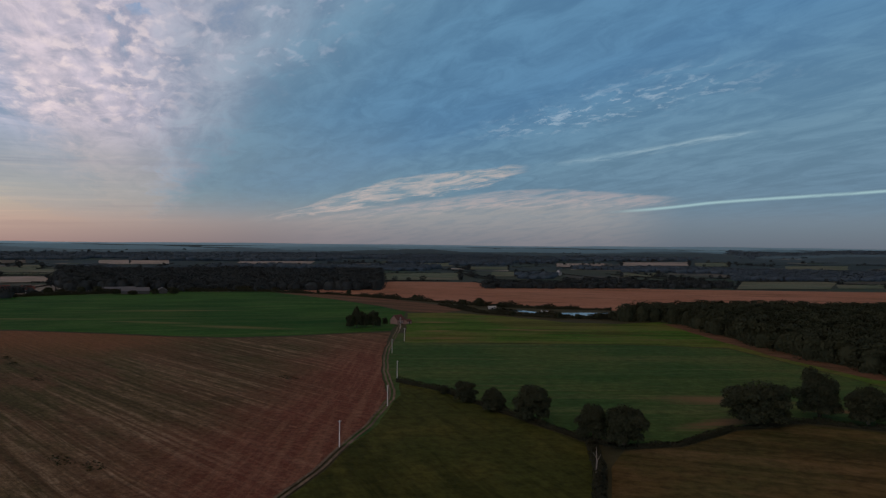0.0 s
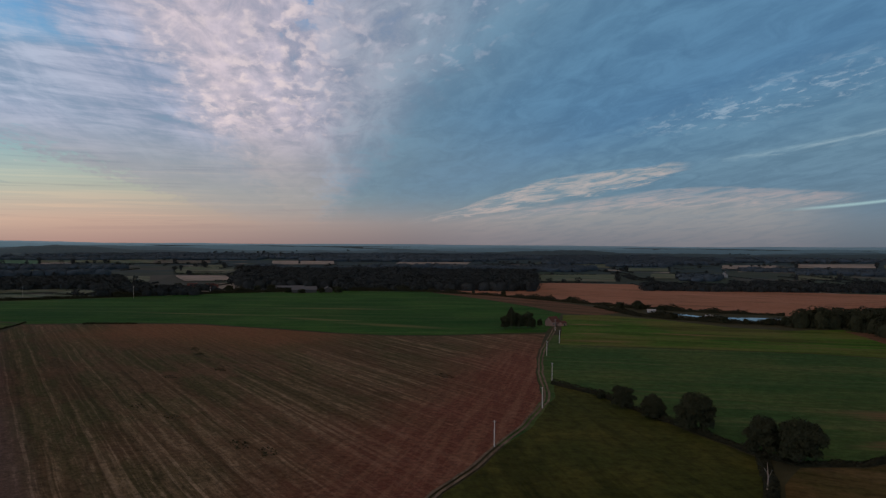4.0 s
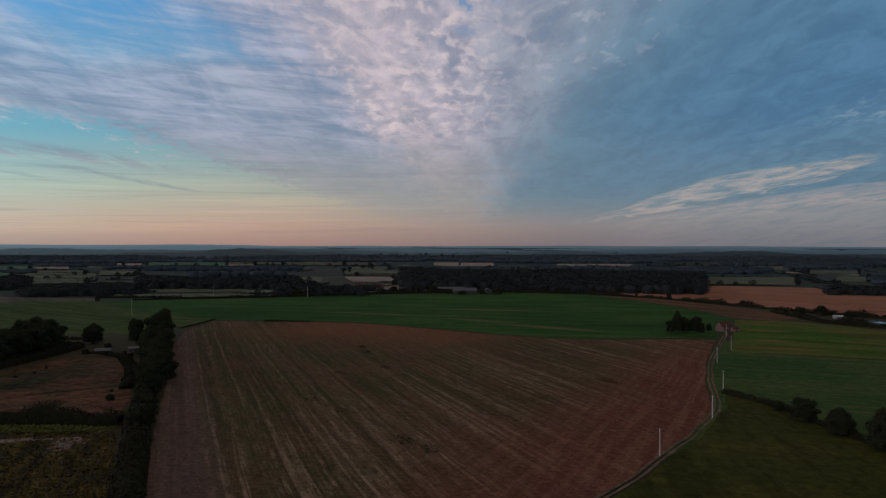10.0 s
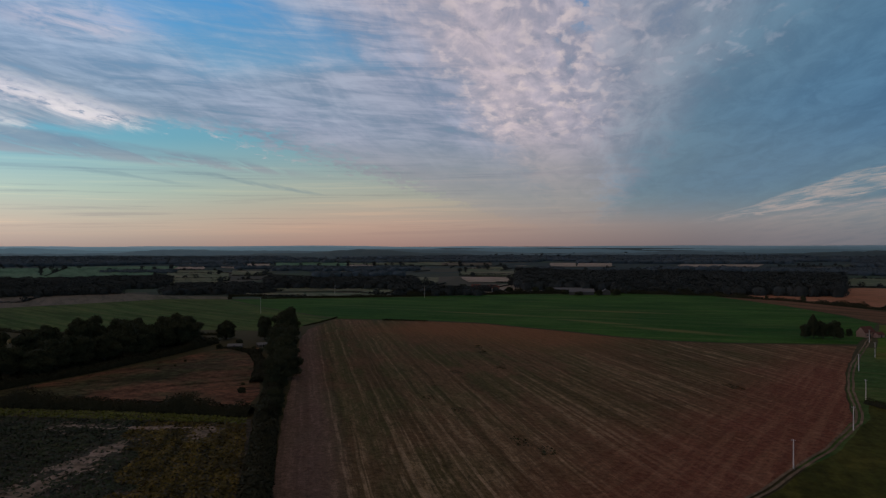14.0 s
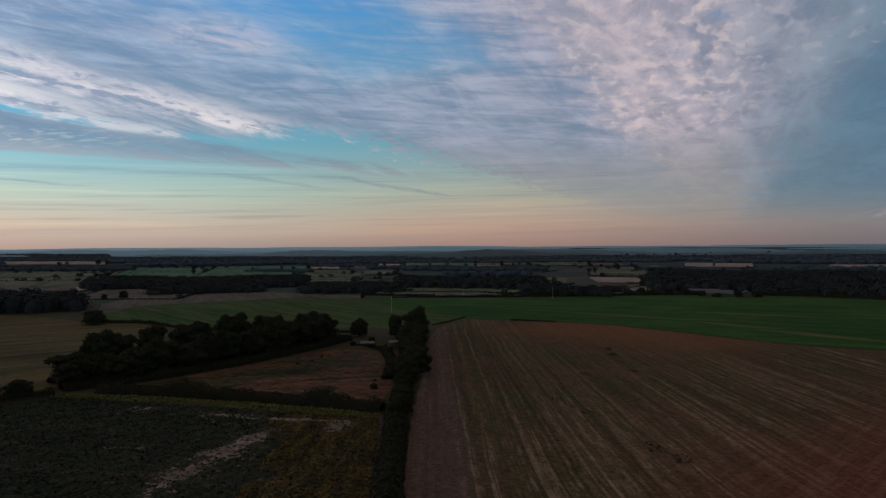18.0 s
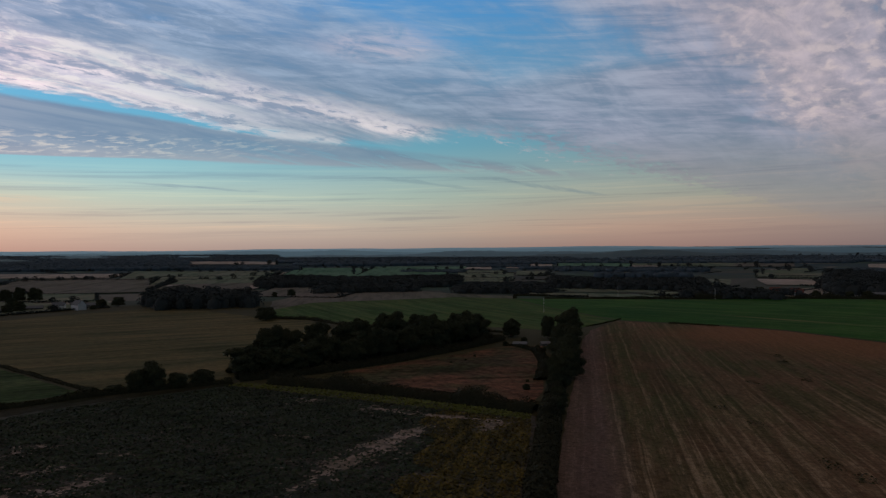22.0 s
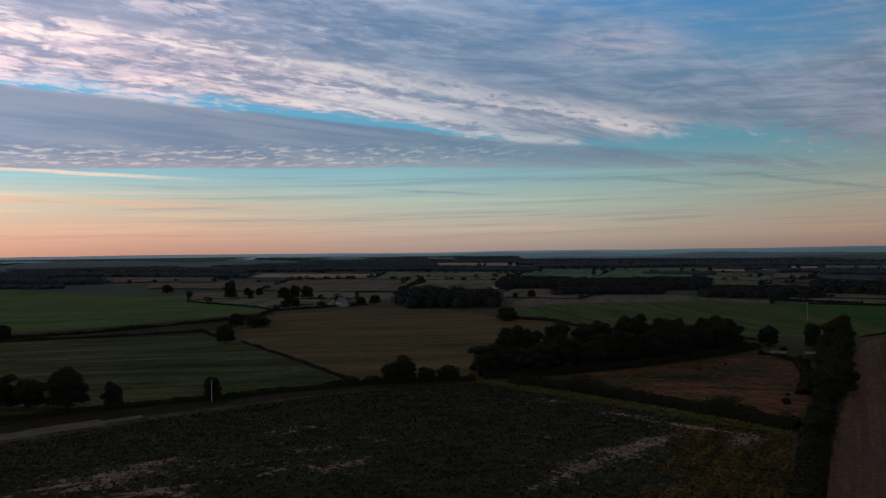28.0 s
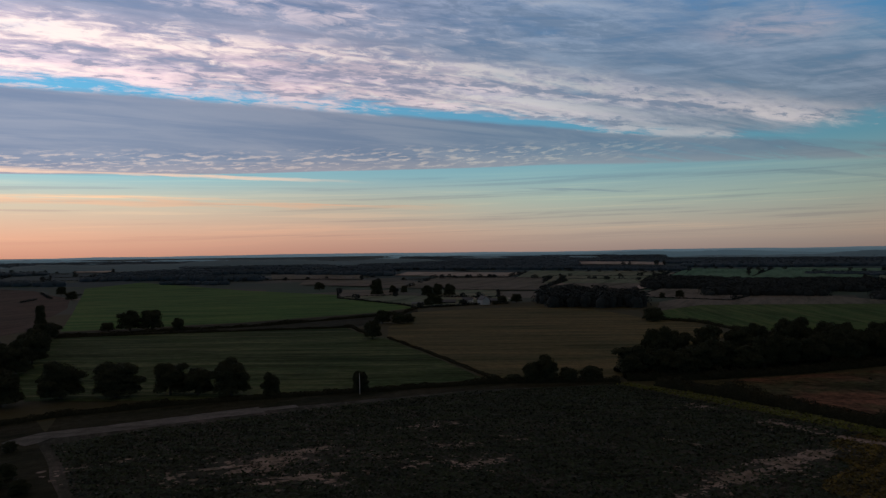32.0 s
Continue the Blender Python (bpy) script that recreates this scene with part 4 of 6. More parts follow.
def leaf_quads(centres, outward, size, aspect=0.75, loose=0.38):
    """A small folded spray of leaves at every centre, turned roughly outward."""
    n = len(centres)
    nor = outward + rng.normal(0, loose, (n, 3))
    nor /= np.linalg.norm(nor, axis=1, keepdims=True) + 1e-9
    side = np.cross(nor, rng.normal(0, 1, (n, 3)))
    side /= np.linalg.norm(side, axis=1, keepdims=True) + 1e-9
    other = np.cross(nor, side)
    s = (size * rng.uniform(0.6, 1.4, n))[:, None]
    a, b = side * s * 0.5, other * s * 0.5 * aspect
    fold = nor * s * rng.uniform(-0.25, 0.25, n)[:, None]
    v = np.stack([centres - a - b, centres + a - b * 0.6 + fold, centres + a * 0.8 + b, centres - a * 0.7 + b * 0.9 + fold], 1).reshape(-1, 3)
    return v, np.arange(4 * n).reshape(n, 4)


def crown_points(lobes, n, shell=0.35):
    lobes = np.asarray(lobes, float)
    w = lobes[:, 3] * lobes[:, 4] + lobes[:, 3] * lobes[:, 5]
    pick = rng.choice(len(lobes), n, p=w / w.sum())
    d = rng.normal(0, 1, (n, 3))
    d /= np.linalg.norm(d, axis=1, keepdims=True)
    d[:, 2] = np.where(d[:, 2] < -0.35, -d[:, 2] * 0.6, d[:, 2])
    r = rng.uniform(shell, 1.0, n) ** 0.6 * rng.choice([1.0, 1.0, 1.0, 1.09], n)
    return lobes[pick, :3] + d * lobes[pick, 3:] * r[:, None], d


def cone_between(bm, a, b, ra, rb, seg=7):
    a, b = Vector(a), Vector(b)
    turn = (b - a).to_track_quat("Z", "Y").to_matrix()
    rings = []
    for p, r in ((a, ra), (b, rb)):
        rings.append([bm.verts.new(p + turn @ Vector((r * math.cos(math.tau * i / seg), r * math.sin(math.tau * i / seg), 0))) for i in range(seg)])
    for i in range(seg):
        bm.faces.new((rings[0][i], rings[0][(i + 1) % seg], rings[1][(i + 1) % seg], rings[1][i]))
    bm.faces.new(rings[1])


def part(name, bm, mat, parent, label=""):
    me = bpy.data.meshes.new(name)
    bm.normal_update()
    bm.to_mesh(me)
    bm.free()
    me.materials.append(mat)
    ob = new(name, me)
    ob.parent = parent
    return tagged(ob, label)


def thing(name, at=(0, 0, 0), turn=0.0, label="", category="", group=""):
    ob = new(name)
    ob.matrix_world = pose(*at, 0, 0, turn)
    return tagged(ob, label, category, group)


def tree_model(name, seed, leaves, size, low=0.12, even=False):
    """A tree 10 m high and 10 m wide: tapered trunk, limbs, and a crown of many leaf sprays with gaps."""
    r = random.Random(seed)
    tree = new(name)
    bm = bmesh.new()
    bend = Vector((r.uniform(-0.3, 0.3), r.uniform(-0.3, 0.3), 0))
    cone_between(bm, (0, 0, -0.3), (bend.x, bend.y, 2.6), 0.42, 0.30, 9)
    cone_between(bm, (bend.x, bend.y, 2.5), (bend.x * 2, bend.y * 2, 6.5), 0.30, 0.12, 8)
    part("trunk", bm, BARK, tree)
    lobes = [(0, 0, 5.4, 3.7, 3.7, 3.5), (0, 0, 3.4, 4.0, 4.0, 2.3)]
    for k in range(15):
        a, e = k * 2.4 + r.uniform(-0.5, 0.5), r.uniform(-0.35, 1.15)
        d = 3.5 * (r.uniform(0.70, 0.98) if even else r.uniform(0.75, 1.20))
        s = r.uniform(1.3, 1.9) if even else r.uniform(1.0, 2.0)
        lobes.append((d * math.cos(e) * math.cos(a), d * math.cos(e) * math.sin(a), 5.0 + d * math.sin(e) * 0.95, s, s, s * 0.85))
    if low < 0.2:
        lobes += [(3.0 * math.cos(a), 3.0 * math.sin(a), 1.8, 1.7, 1.7, 1.5) for a in (r.uniform(0, 1) + 1.05 * i for i in range(6))]
    for k in range(4):
        x, y, z = lobes[2 + 2 * k][:3]
        bm = bmesh.new()
        cone_between(bm, (bend.x, bend.y, 2.2 + 0.5 * k), (x * 0.8, y * 0.8, z * 0.95), 0.16, 0.05, 6)
        part("limb", bm, BARK, tree)
    c, d = crown_points(lobes, leaves)
    keep = c[:, 2] > 10 * low * 0.35
    v, f = leaf_quads(c[keep], d[keep] + np.array((0, 0, 0.25)), size)
    sheet("crown", v, f, LEAF, parent=tree, kind="")
    return tree


OAKS = [tree_model("oak_tree", 11 + i, 20000, 0.30) for i in range(4)]
SMALL = [tree_model("field_tree", 31 + i, 7500, 0.44, even=True) for i in range(3)]
BARE_STEM = [tree_model("row_tree", 51 + i, 12000, 0.36, low=0.28) for i in range(3)]
planted = {}


def plant(models, x, y, wide, high, label, category="tree", group=""):
    m = models[int(abs(x * 7 + y * 13)) % len(models)]
    at = pose(x, y, rise(x, y), 0, 0, (x * 37 + y * 71) % 360) @ Matrix.Diagonal((wide / 10, wide / 10, high / 10, 1))
    ob = m if m not in planted else copy_thing(m, at @ Matrix.Diagonal((*m.scale, 1)).inverted())
    if m not in planted:
        ob.matrix_basis = at
        planted[m] = Matrix.Diagonal((1, 1, 1, 1))
    return tagged(ob, label, category, group)


def hedge(name, line, wide, high, label, size=0.5, per_metre=30, gaps=0.25, kind="", mat=None):
    """An unclipped hedge along a line: leaf sprays over a lumpy bank, with low stretches."""
    line = frayed(line, 3.0, 0.8, closed=False)
    cs, ds = [], []
    for (x0, y0), (x1, y1) in zip(line, line[1:]):
        d = math.hypot(x1 - x0, y1 - y0)
        n = max(2, int(d * per_metre))
        t = rng.uniform(0, 1, n)
        tall = 0.62 + 0.75 * noise.noise((x0 * 0.06, y0 * 0.06, 1.7)) + 0.35 * noise.noise((x0 * 0.25, y0 * 0.25, 4.2))
        tall = high * max(tall, gaps)
        a = rng.uniform(0, math.pi, n)
        r = rng.uniform(0.55, 1.0, n) ** 0.5
        o, z = np.cos(a) * r * wide / 2, np.sin(a) * r * tall
        nx, ny = -(y1 - y0) / (d or 1), (x1 - x0) / (d or 1)
        base = rise(x0, y0)
        cs.append(np.stack([x0 + (x1 - x0) * t + nx * o, y0 + (y1 - y0) * t + ny * o, base + z + 0.1], 1))
        ds.append(np.stack([nx * np.cos(a), ny * np.cos(a), np.sin(a) + 0.2], 1))
    v, f = leaf_quads(np.concatenate(cs), np.concatenate(ds), size)
    # the dense twiggy inside
    core, k = [], 5
    for i, (x0, y0) in enumerate(line):
        xa, ya = line[max(i - 1, 0)]
        xb, yb = line[min(i + 1, len(line) - 1)]
        d = math.hypot(xb - xa, yb - ya) or 1.0
        nx, ny = -(yb - ya) / d, (xb - xa) / d
        tall = 0.62 + 0.75 * noise.noise((x0 * 0.06, y0 * 0.06, 1.7)) + 0.35 * noise.noise((x0 * 0.25, y0 * 0.25, 4.2))
        tall = high * max(tall, gaps) * 0.74
        for j in range(k):
            a = math.pi * j / (k - 1)
            o = math.cos(a) * wide * 0.36 * (1.0 + 0.3 * noise.noise((x0 * 0.3, y0 * 0.3, j * 2.0)))
            core.append((x0 + nx * o, y0 + ny * o, rise(x0, y0) - 0.2 + math.sin(a) * tall))
    base = len(v)
    inner = [(base + i * k + j, base + (i + 1) * k + j, base + (i + 1) * k + j + 1, base + i * k + j + 1) for i in range(len(line) - 1) for j in range(k - 1)]
    v, f = np.concatenate([v, np.array(core)]), np.concatenate([f, np.array(inner)])
    return sheet(name, v, f, mat or HEDGE_LEAF, label, "hedge" if mat is None else "weeds", kind)


def wood(ring, high, label="dark broadleaved woodland with an uneven canopy", spacing=None, name="woodland", mat=None):
    """A wood: many crowns of different height and width in one stand."""
    xs, ys = [p[0] for p in ring], [p[1] for p in ring]
    far = min(math.hypot(x, y) for x, y in ring)
    area = (max(xs) - min(xs)) * (max(ys) - min(ys))
    spacing = spacing or max(10.5 if far < 700 else 12.0 if far < 1300 else 15.0 if far < 2000 else 20.0, math.sqrt(area / 1500))
    count, size = (520, 1.05) if far < 700 else (200, 1.6) if far < 1300 else (44, 2.4) if far < 2000 else (20, 3.6)
    spots = []
    y = min(ys)
    while y < max(ys):
        x = min(xs)
        while x < max(xs):
            px_, py_ = x + rng.uniform(-0.45, 0.45) * spacing, y + rng.uniform(-0.45, 0.45) * spacing
            if inside(px_, py_, ring):
                spots.append((px_, py_, rise(px_, py_)))
            x += spacing
        y += spacing
    if not spots:
        return None
    p = np.array(spots)
    n = len(p)
    tall = high * (rng.uniform(0.85, 1.08, n) + 0.12 * np.sin(p[:, 0] * 0.021) * np.cos(p[:, 1] * 0.017))
    wide = spacing * rng.uniform(0.75, 1.05, n)
    d = rng.normal(0, 1, (n, count, 3))
    d /= np.linalg.norm(d, axis=2, keepdims=True)
    d[..., 2] = np.where(d[..., 2] < -0.5, -d[..., 2], d[..., 2])
    r = rng.uniform(0.6, 1.05, (n, count, 1))
    if far < 1300:
        # crowns built up of lobes
        k = 7
        core = rng.normal(0, 1, (n, k, 3))
        core /= np.linalg.norm(core, axis=2, keepdims=True)
        core[..., 2] = np.abs(core[..., 2]) * 1.1 - 0.15
        which = rng.integers(0, k, (n, count))
        d2 = np.take_along_axis(core, which[..., None].repeat(3, 2), 1) * 0.62 + d * 0.42 * rng.uniform(0.7, 1.0, (n, count, 1))
        r = np.linalg.norm(d2, axis=2, keepdims=True)
        d = d2 / (r + 1e-9)
    reach = np.stack([wide, wide, tall * 0.36], 1)[:, None, :]
    c = p[:, None, :] + np.array((0, 0, 1.0)) * (tall * 0.64)[:, None, None] + d * r * reach
    under = count * 2 // 5 if far < 1300 else count // 9
    c[:, :under, 2] = p[:, None, 2] + rng.uniform(0.02, 0.5, (n, under)) * tall[:, None]
    if far < 1300:
        skirt = rng.uniform(0, math.tau, (n, under))
        out = wide[:, None] * rng.uniform(0.72, 1.0, (n, under))
        c[:, :under, 0], c[:, :under, 1] = p[:, None, 0] + np.cos(skirt) * out, p[:, None, 1] + np.sin(skirt) * out
        d[:, :under] = np.stack([np.cos(skirt), np.sin(skirt), np.zeros((n, under))], 2)
    v, f = leaf_quads(c.reshape(-1, 3), d.reshape(-1, 3) + np.array((0, 0, 0.3)), size, loose=0.38 if far < 1300 else 0.2)
    # the dense inside of every crown, down to the undergrowth
    shrink = 0.62 if far < 1300 else 0.95
    seg, rings = 7, ((0.0, 0.86), (0.34, 0.98), (0.66, 0.86), (0.86, 0.55), (0.95, 0.08))
    around = np.arange(seg) * math.tau / seg
    v2 = np.empty((n, len(rings), seg, 3))
    for j, (up, out) in enumerate(rings):
        wob = rng.uniform(0.78, 1.14, (n, seg)) * out * shrink * wide[:, None]
        v2[:, j, :, 0] = p[:, None, 0] + np.cos(around) * wob
        v2[:, j, :, 1] = p[:, None, 1] + np.sin(around) * wob
        v2[:, j, :, 2] = p[:, None, 2] - 0.3 + tall[:, None] * up * (0.8 if far < 1300 else 0.95) * rng.uniform(0.93, 1.05, (n, seg))
    grid = np.arange(n * len(rings) * seg).reshape(n, len(rings), seg)
    nxt = np.roll(grid, -1, 2)
    f2 = np.stack([grid[:, :-1], nxt[:, :-1], nxt[:, 1:], grid[:, 1:]], -1).reshape(-1, 4)
    f = np.concatenate([f, f2 + len(v)])
    v = np.concatenate([v, v2.reshape(-1, 3)])
    # the farther the wood, the more painted haze in its leaf colour
    return sheet(name, v, f, mat or (LEAF if far < 500 else LEAF_HAZED if far > 1250 else LEAF_FAINT_HAZE), label, "woodland", "stuff")


FAR_KIND = {"STRAW": (STRAW, "straw_field", "pale straw-coloured harvested field between hedges"),
            "PASTURE": (PASTURE, "pasture", "dull green pasture between dark hedges"),
            "GREEN_FAR": (GREEN_FAR, "green_field", "green crop field among hedgerows"),
            "FALLOW": (FALLOW, "fallow_field", "greyish brown fallow field between hedges"),
            "LAKE": (WATER, "lake", "still water reflecting the dusk sky")}
far_hedges = []


def far_field(kind, ring):
    mat, name, label = FAR_KIND[kind]
    off = 0.0 if kind == "LAKE" else 5.0
    far = min(math.hypot(x, y) for x, y in ring)
    lift = 0.7 if far > 1000 else 0.17
    field(name, ring, mat, label, "lake" if kind == "LAKE" else "field", lift + 0.02 * len(far_hedges), off=off)
    if kind != "LAKE":
        far_hedges.append(ring)


far_field("STRAW", [(-494, 1731), (-326, 1785), (-348, 1992), (-535, 1926)])
far_field("PASTURE", [(-728, 1199), (-649, 1225), (-689, 1301), (-772, 1272)])
far_field("STRAW", [(-637, 1050), (-564, 1065), (-634, 1197), (-712, 1173)])
far_field("PASTURE", [(-103, 1230), (31, 1259), (36, 1484), (-122, 1454)])
far_field("PASTURE", [(94, 1378), (138, 1384), (154, 1547), (105, 1539)])
far_field("LAKE", [(420, 3168), (536, 3201), (589, 3523), (461, 3483)])
far_field("STRAW", [(463, 1890), (646, 1912), (725, 2146), (519, 2118)])
far_field("PASTURE", [(638, 1846), (727, 1855), (830, 2116), (727, 2105)])
far_field("PASTURE", [(421, 1051), (573, 1076), (683, 1266), (513, 1258)])
far_field("PASTURE", [(590, 1093), (673, 1107), (727, 1196), (644, 1194)])
far_field("STRAW", [(984, 2285), (1243, 2305), (1346, 2496), (1065, 2473)])
far_field("STRAW", [(1239, 2233), (1360, 2239), (1522, 2505), (1386, 2499)])
far_field("STRAW", [(281, 1800), (403, 1818), (450, 2028), (313, 2005)])
far_field("PASTURE", [(341, 1390), (413, 1397), (449, 1518), (370, 1510)])
far_field("PASTURE", [(-60, 1763), (22, 1782), (25, 1983), (-66, 1960)])
far_field("STRAW", [(-202, 1699), (-151, 1712), (-167, 1897), (-224, 1881)])
far_field("STRAW", [(-793, 1681), (-732, 1706), (-811, 1890), (-877, 1859)])
far_field("PASTURE", [(792, 1687), (940, 1694), (1059, 1909), (892, 1900)])
far_field("PASTURE", [(58, 1624), (148, 1640), (160, 1779), (63, 1760)])
far_field("PASTURE", [(-723, 947), (-659, 978), (-761, 1130), (-832, 1090)])
far_field("STRAW", [(-634, 1030), (-564, 1064), (-656, 1205), (-735, 1164)])
far_field("PASTURE", [(-764, 1211), (-639, 1276), (-716, 1431), (-856, 1356)])
far_field("STRAW", [(-759, 1658), (-645, 1715), (-720, 1914), (-847, 1850)])
far_field("PASTURE", [(-1245, 915), (-1175, 962), (-1308, 1071), (-1384, 1017)])
far_field("PASTURE", [(-825, 651), (-721, 700), (-878, 853), (-1003, 792)])
far_field("PASTURE", [(-744, 728), (-619, 787), (-707, 899), (-849, 830)])
far_field("STRAW", [(-1233, 1379), (-1157, 1429), (-1286, 1589), (-1369, 1532)])
far_field("PASTURE", [(-1139, 1515), (-1007, 1595), (-1149, 1820), (-1297, 1726)])
far_field("PASTURE", [(-828, 1428), (-795, 1446), (-862, 1568), (-898, 1548)])
far_field("GREEN_FAR", [(-1399, 729), (-1234, 859), (-1486, 1034), (-1678, 875)])
far_field("STRAW", [(-1435, 1041), (-1377, 1086), (-1519, 1198), (-1582, 1148)])
far_field("STRAW", [(-1414, 1163), (-1319, 1233), (-1492, 1394), (-1597, 1313)])
far_field("GREEN_FAR", [(-1377, 1305), (-1227, 1410), (-1427, 1639), (-1599, 1516)])
far_field("PASTURE", [(-1005, 719), (-929, 764), (-1078, 886), (-1157, 828)])
far_field("PASTURE", [(-1272, 1461), (-1124, 1558), (-1236, 1714), (-1399, 1607)])
far_field("PASTURE", [(-704, 859), (-630, 902), (-699, 1002), (-781, 954)])
far_field("PASTURE", [(-805, 1297), (-744, 1333), (-827, 1483), (-896, 1444)])
far_field("GREEN_FAR", [(-1317, 544), (-1168, 688), (-1528, 947), (-1731, 757)])
far_field("PASTURE", [(-1475, 884), (-1366, 980), (-1563, 1122), (-1690, 1013)])
far_field("PASTURE", [(-1090, 782), (-1012, 850), (-1209, 1016), (-1304, 935)])
far_field("STRAW", [(-2289, 577), (-2058, 818), (-2331, 927), (-2592, 654)])
far_field("PASTURE", [(-1478, 328), (-1320, 495), (-1584, 642), (-1780, 438)])
far_field("STRAW", [(-1160, 257), (-1031, 363), (-1238, 492), (-1371, 354)])
far_field("FALLOW", [(-914, 322), (-817, 405), (-982, 541), (-1107, 440)])
far_field("STRAW", [(-1540, 1141), (-1400, 1252), (-1633, 1461), (-1800, 1334)])
far_field("PASTURE", [(-705, 681), (-606, 763), (-713, 897), (-831, 803)])
far_field("STRAW", [(-1727, 27), (-1581, 277), (-1740, 345), (-1908, 68)])
far_field("PASTURE", [(-1508, 276), (-1355, 512), (-1652, 669), (-1854, 381)])
far_field("FALLOW", [(-1261, 44), (-1043, 349), (-1349, 522), (-1599, 121)])
far_field("STRAW", [(-2273, 583), (-2095, 811), (-2345, 907), (-2552, 655)])
far_field("GREEN_FAR", [(-1477, 598), (-1381, 728), (-1650, 919), (-1776, 767)])
far_field("GREEN_FAR", [(-1460, 784), (-1324, 949), (-1541, 1141), (-1712, 954)])
far_field("FALLOW", [(-1390, -156), (-1321, -21), (-1498, -5), (-1578, -159)])
far_field("PASTURE", [(-991, 75), (-941, 151), (-1111, 178), (-1175, 89)])
far_field("FALLOW", [(-1630, -242), (-1569, -43), (-1780, -48), (-1856, -275)])
far_field("FALLOW", [(-1251, -15), (-1208, 97), (-1427, 126), (-1471, -6)])
far_field("FALLOW", [(-1147, 110), (-1097, 244), (-1503, 383), (-1578, 202)])
far_field("PASTURE", [(-1310, 292), (-1245, 458), (-1468, 565), (-1558, 372)])
far_field("STRAW", [(-2257, 576), (-2100, 808), (-2341, 901), (-2533, 646)])
far_field("FALLOW", [(-1023, -59), (-998, 18), (-1180, 22), (-1214, -70)])
far_field("STRAW", [(-2161, -875), (-2130, -755), (-2361, -837), (-2398, -971)])
far_field("STRAW", [(-2451, -363), (-2413, -267), (-2589, -286), (-2632, -390)])
far_field("PASTURE", [(-798, 42), (-846, 26), (-1004, -62), (-1030, 16), (-1000, 66), (-900, 118), (-836, 122)])
far_field("PASTURE", [(-842, 127), (-836, 146), (-938, 164), (-945, 143)])
far_field("PASTURE", [(-626, 766), (-605, 789), (-563, 734), (-601, 703)])
far_field("PASTURE", [(-725, 631), (-659, 674), (-616, 630), (-690, 603)])
far_field("PASTURE", [(-659, 676), (-595, 708), (-536, 694), (-614, 632)])
far_field("FALLOW", [(-1134, 1700), (-1012, 1770), (-923, 1614), (-1034, 1551)])
far_field("PASTURE", [(-1268, 1074), (-1186, 1102), (-1087, 996), (-1137, 963)])
far_field("PASTURE", [(-1072, 1176), (-1024, 1207), (-967, 1141), (-1014, 1112)])
far_field("STRAW", [(-1282, 1922), (-1221, 1958), (-1123, 1801), (-1179, 1768)])
wood([(-469, 893), (-84, 956), (-124, 1411), (-682, 1298)], 16)
wood([(-501, 826), (-466, 832), (-475, 847), (-511, 842)], 9)
wood([(-328, 894), (-221, 911), (-227, 934), (-336, 916)], 10)
wood([(60, 1018), (424, 1079), (458, 1166), (66, 1111)], 9)
wood([(139, 1316), (202, 1324), (218, 1430), (150, 1422)], 10)
wood([(-141, 1940), (311, 2043), (369, 2427), (-169, 2328)], 10)
wood([(372, 2222), (976, 2308), (1146, 2710), (444, 2651)], 10)
wood([(387, 1578), (551, 1595), (557, 1612), (391, 1595)], 8)
wood([(515, 1288), (790, 1299), (925, 1523), (612, 1531)], 9)
wood([(1012, 2583), (1598, 2631), (2005, 3301), (1299, 3313)], 14)
wood([(-552, 2135), (214, 2383), (245, 2726), (-638, 2468)], 12)
wood([(-1146, 1888), (-780, 2082), (-863, 2304), (-1269, 2091)], 10)
wood([(-601, 1455), (-447, 1503), (-454, 1527), (-611, 1478)], 8)
wood([(23, 1844), (169, 1874), (177, 1967), (24, 1937)], 8)
wood([(204, 1216), (323, 1240), (328, 1257), (207, 1234)], 8)
wood([(-780, 724), (-586, 817), (-700, 975), (-923, 857)], 12)
wood([(-563, 739), (-470, 783), (-479, 798), (-574, 753)], 11)
wood([(-905, 665), (-780, 724), (-820, 761), (-949, 697)], 8)
wood([(-1146, 1181), (-939, 1308), (-980, 1365), (-1195, 1231)], 9)
wood([(-1534, 1127), (-1405, 1224), (-1449, 1262), (-1581, 1162)], 8)
wood([(-1609, 1401), (-1210, 1685), (-1276, 1778), (-1695, 1477)], 10)
wood([(-1233, 1718), (-931, 1897), (-994, 2025), (-1316, 1834)], 10)
wood([(-705, 1410), (-651, 1437), (-693, 1530), (-751, 1501)], 9)
wood([(-824, 770), (-665, 864), (-740, 962), (-914, 854)], 12)
wood([(-1071, 558), (-918, 648), (-1020, 720), (-1181, 616)], 11)
wood([(-824, 589), (-706, 659), (-740, 691), (-862, 616)], 10)
wood([(-543, 706), (-455, 759), (-467, 780), (-558, 726)], 11)
wood([(-1416, 871), (-1313, 952), (-1353, 982), (-1459, 897)], 7)
wood([(-1947, 1015), (-1492, 1394), (-1699, 1587), (-2198, 1146)], 11)
wood([(-1339, 1148), (-1256, 1208), (-1293, 1244), (-1377, 1182)], 7)
wood([(-1181, 460), (-933, 659), (-1066, 752), (-1332, 519)], 11)
wood([(-788, 565), (-691, 647), (-740, 693), (-843, 605)], 10)
wood([(-776, 727), (-640, 837), (-745, 974), (-902, 845)], 12)
wood([(-545, 712), (-496, 753), (-512, 779), (-563, 736)], 10)
wood([(-1213, 1172), (-1035, 1303), (-1089, 1371), (-1275, 1233)], 8)
wood([(-1960, 435), (-1685, 723), (-1795, 770), (-2078, 461)], 9)
wood([(-2174, 881), (-1621, 1362), (-1818, 1528), (-2413, 978)], 11)
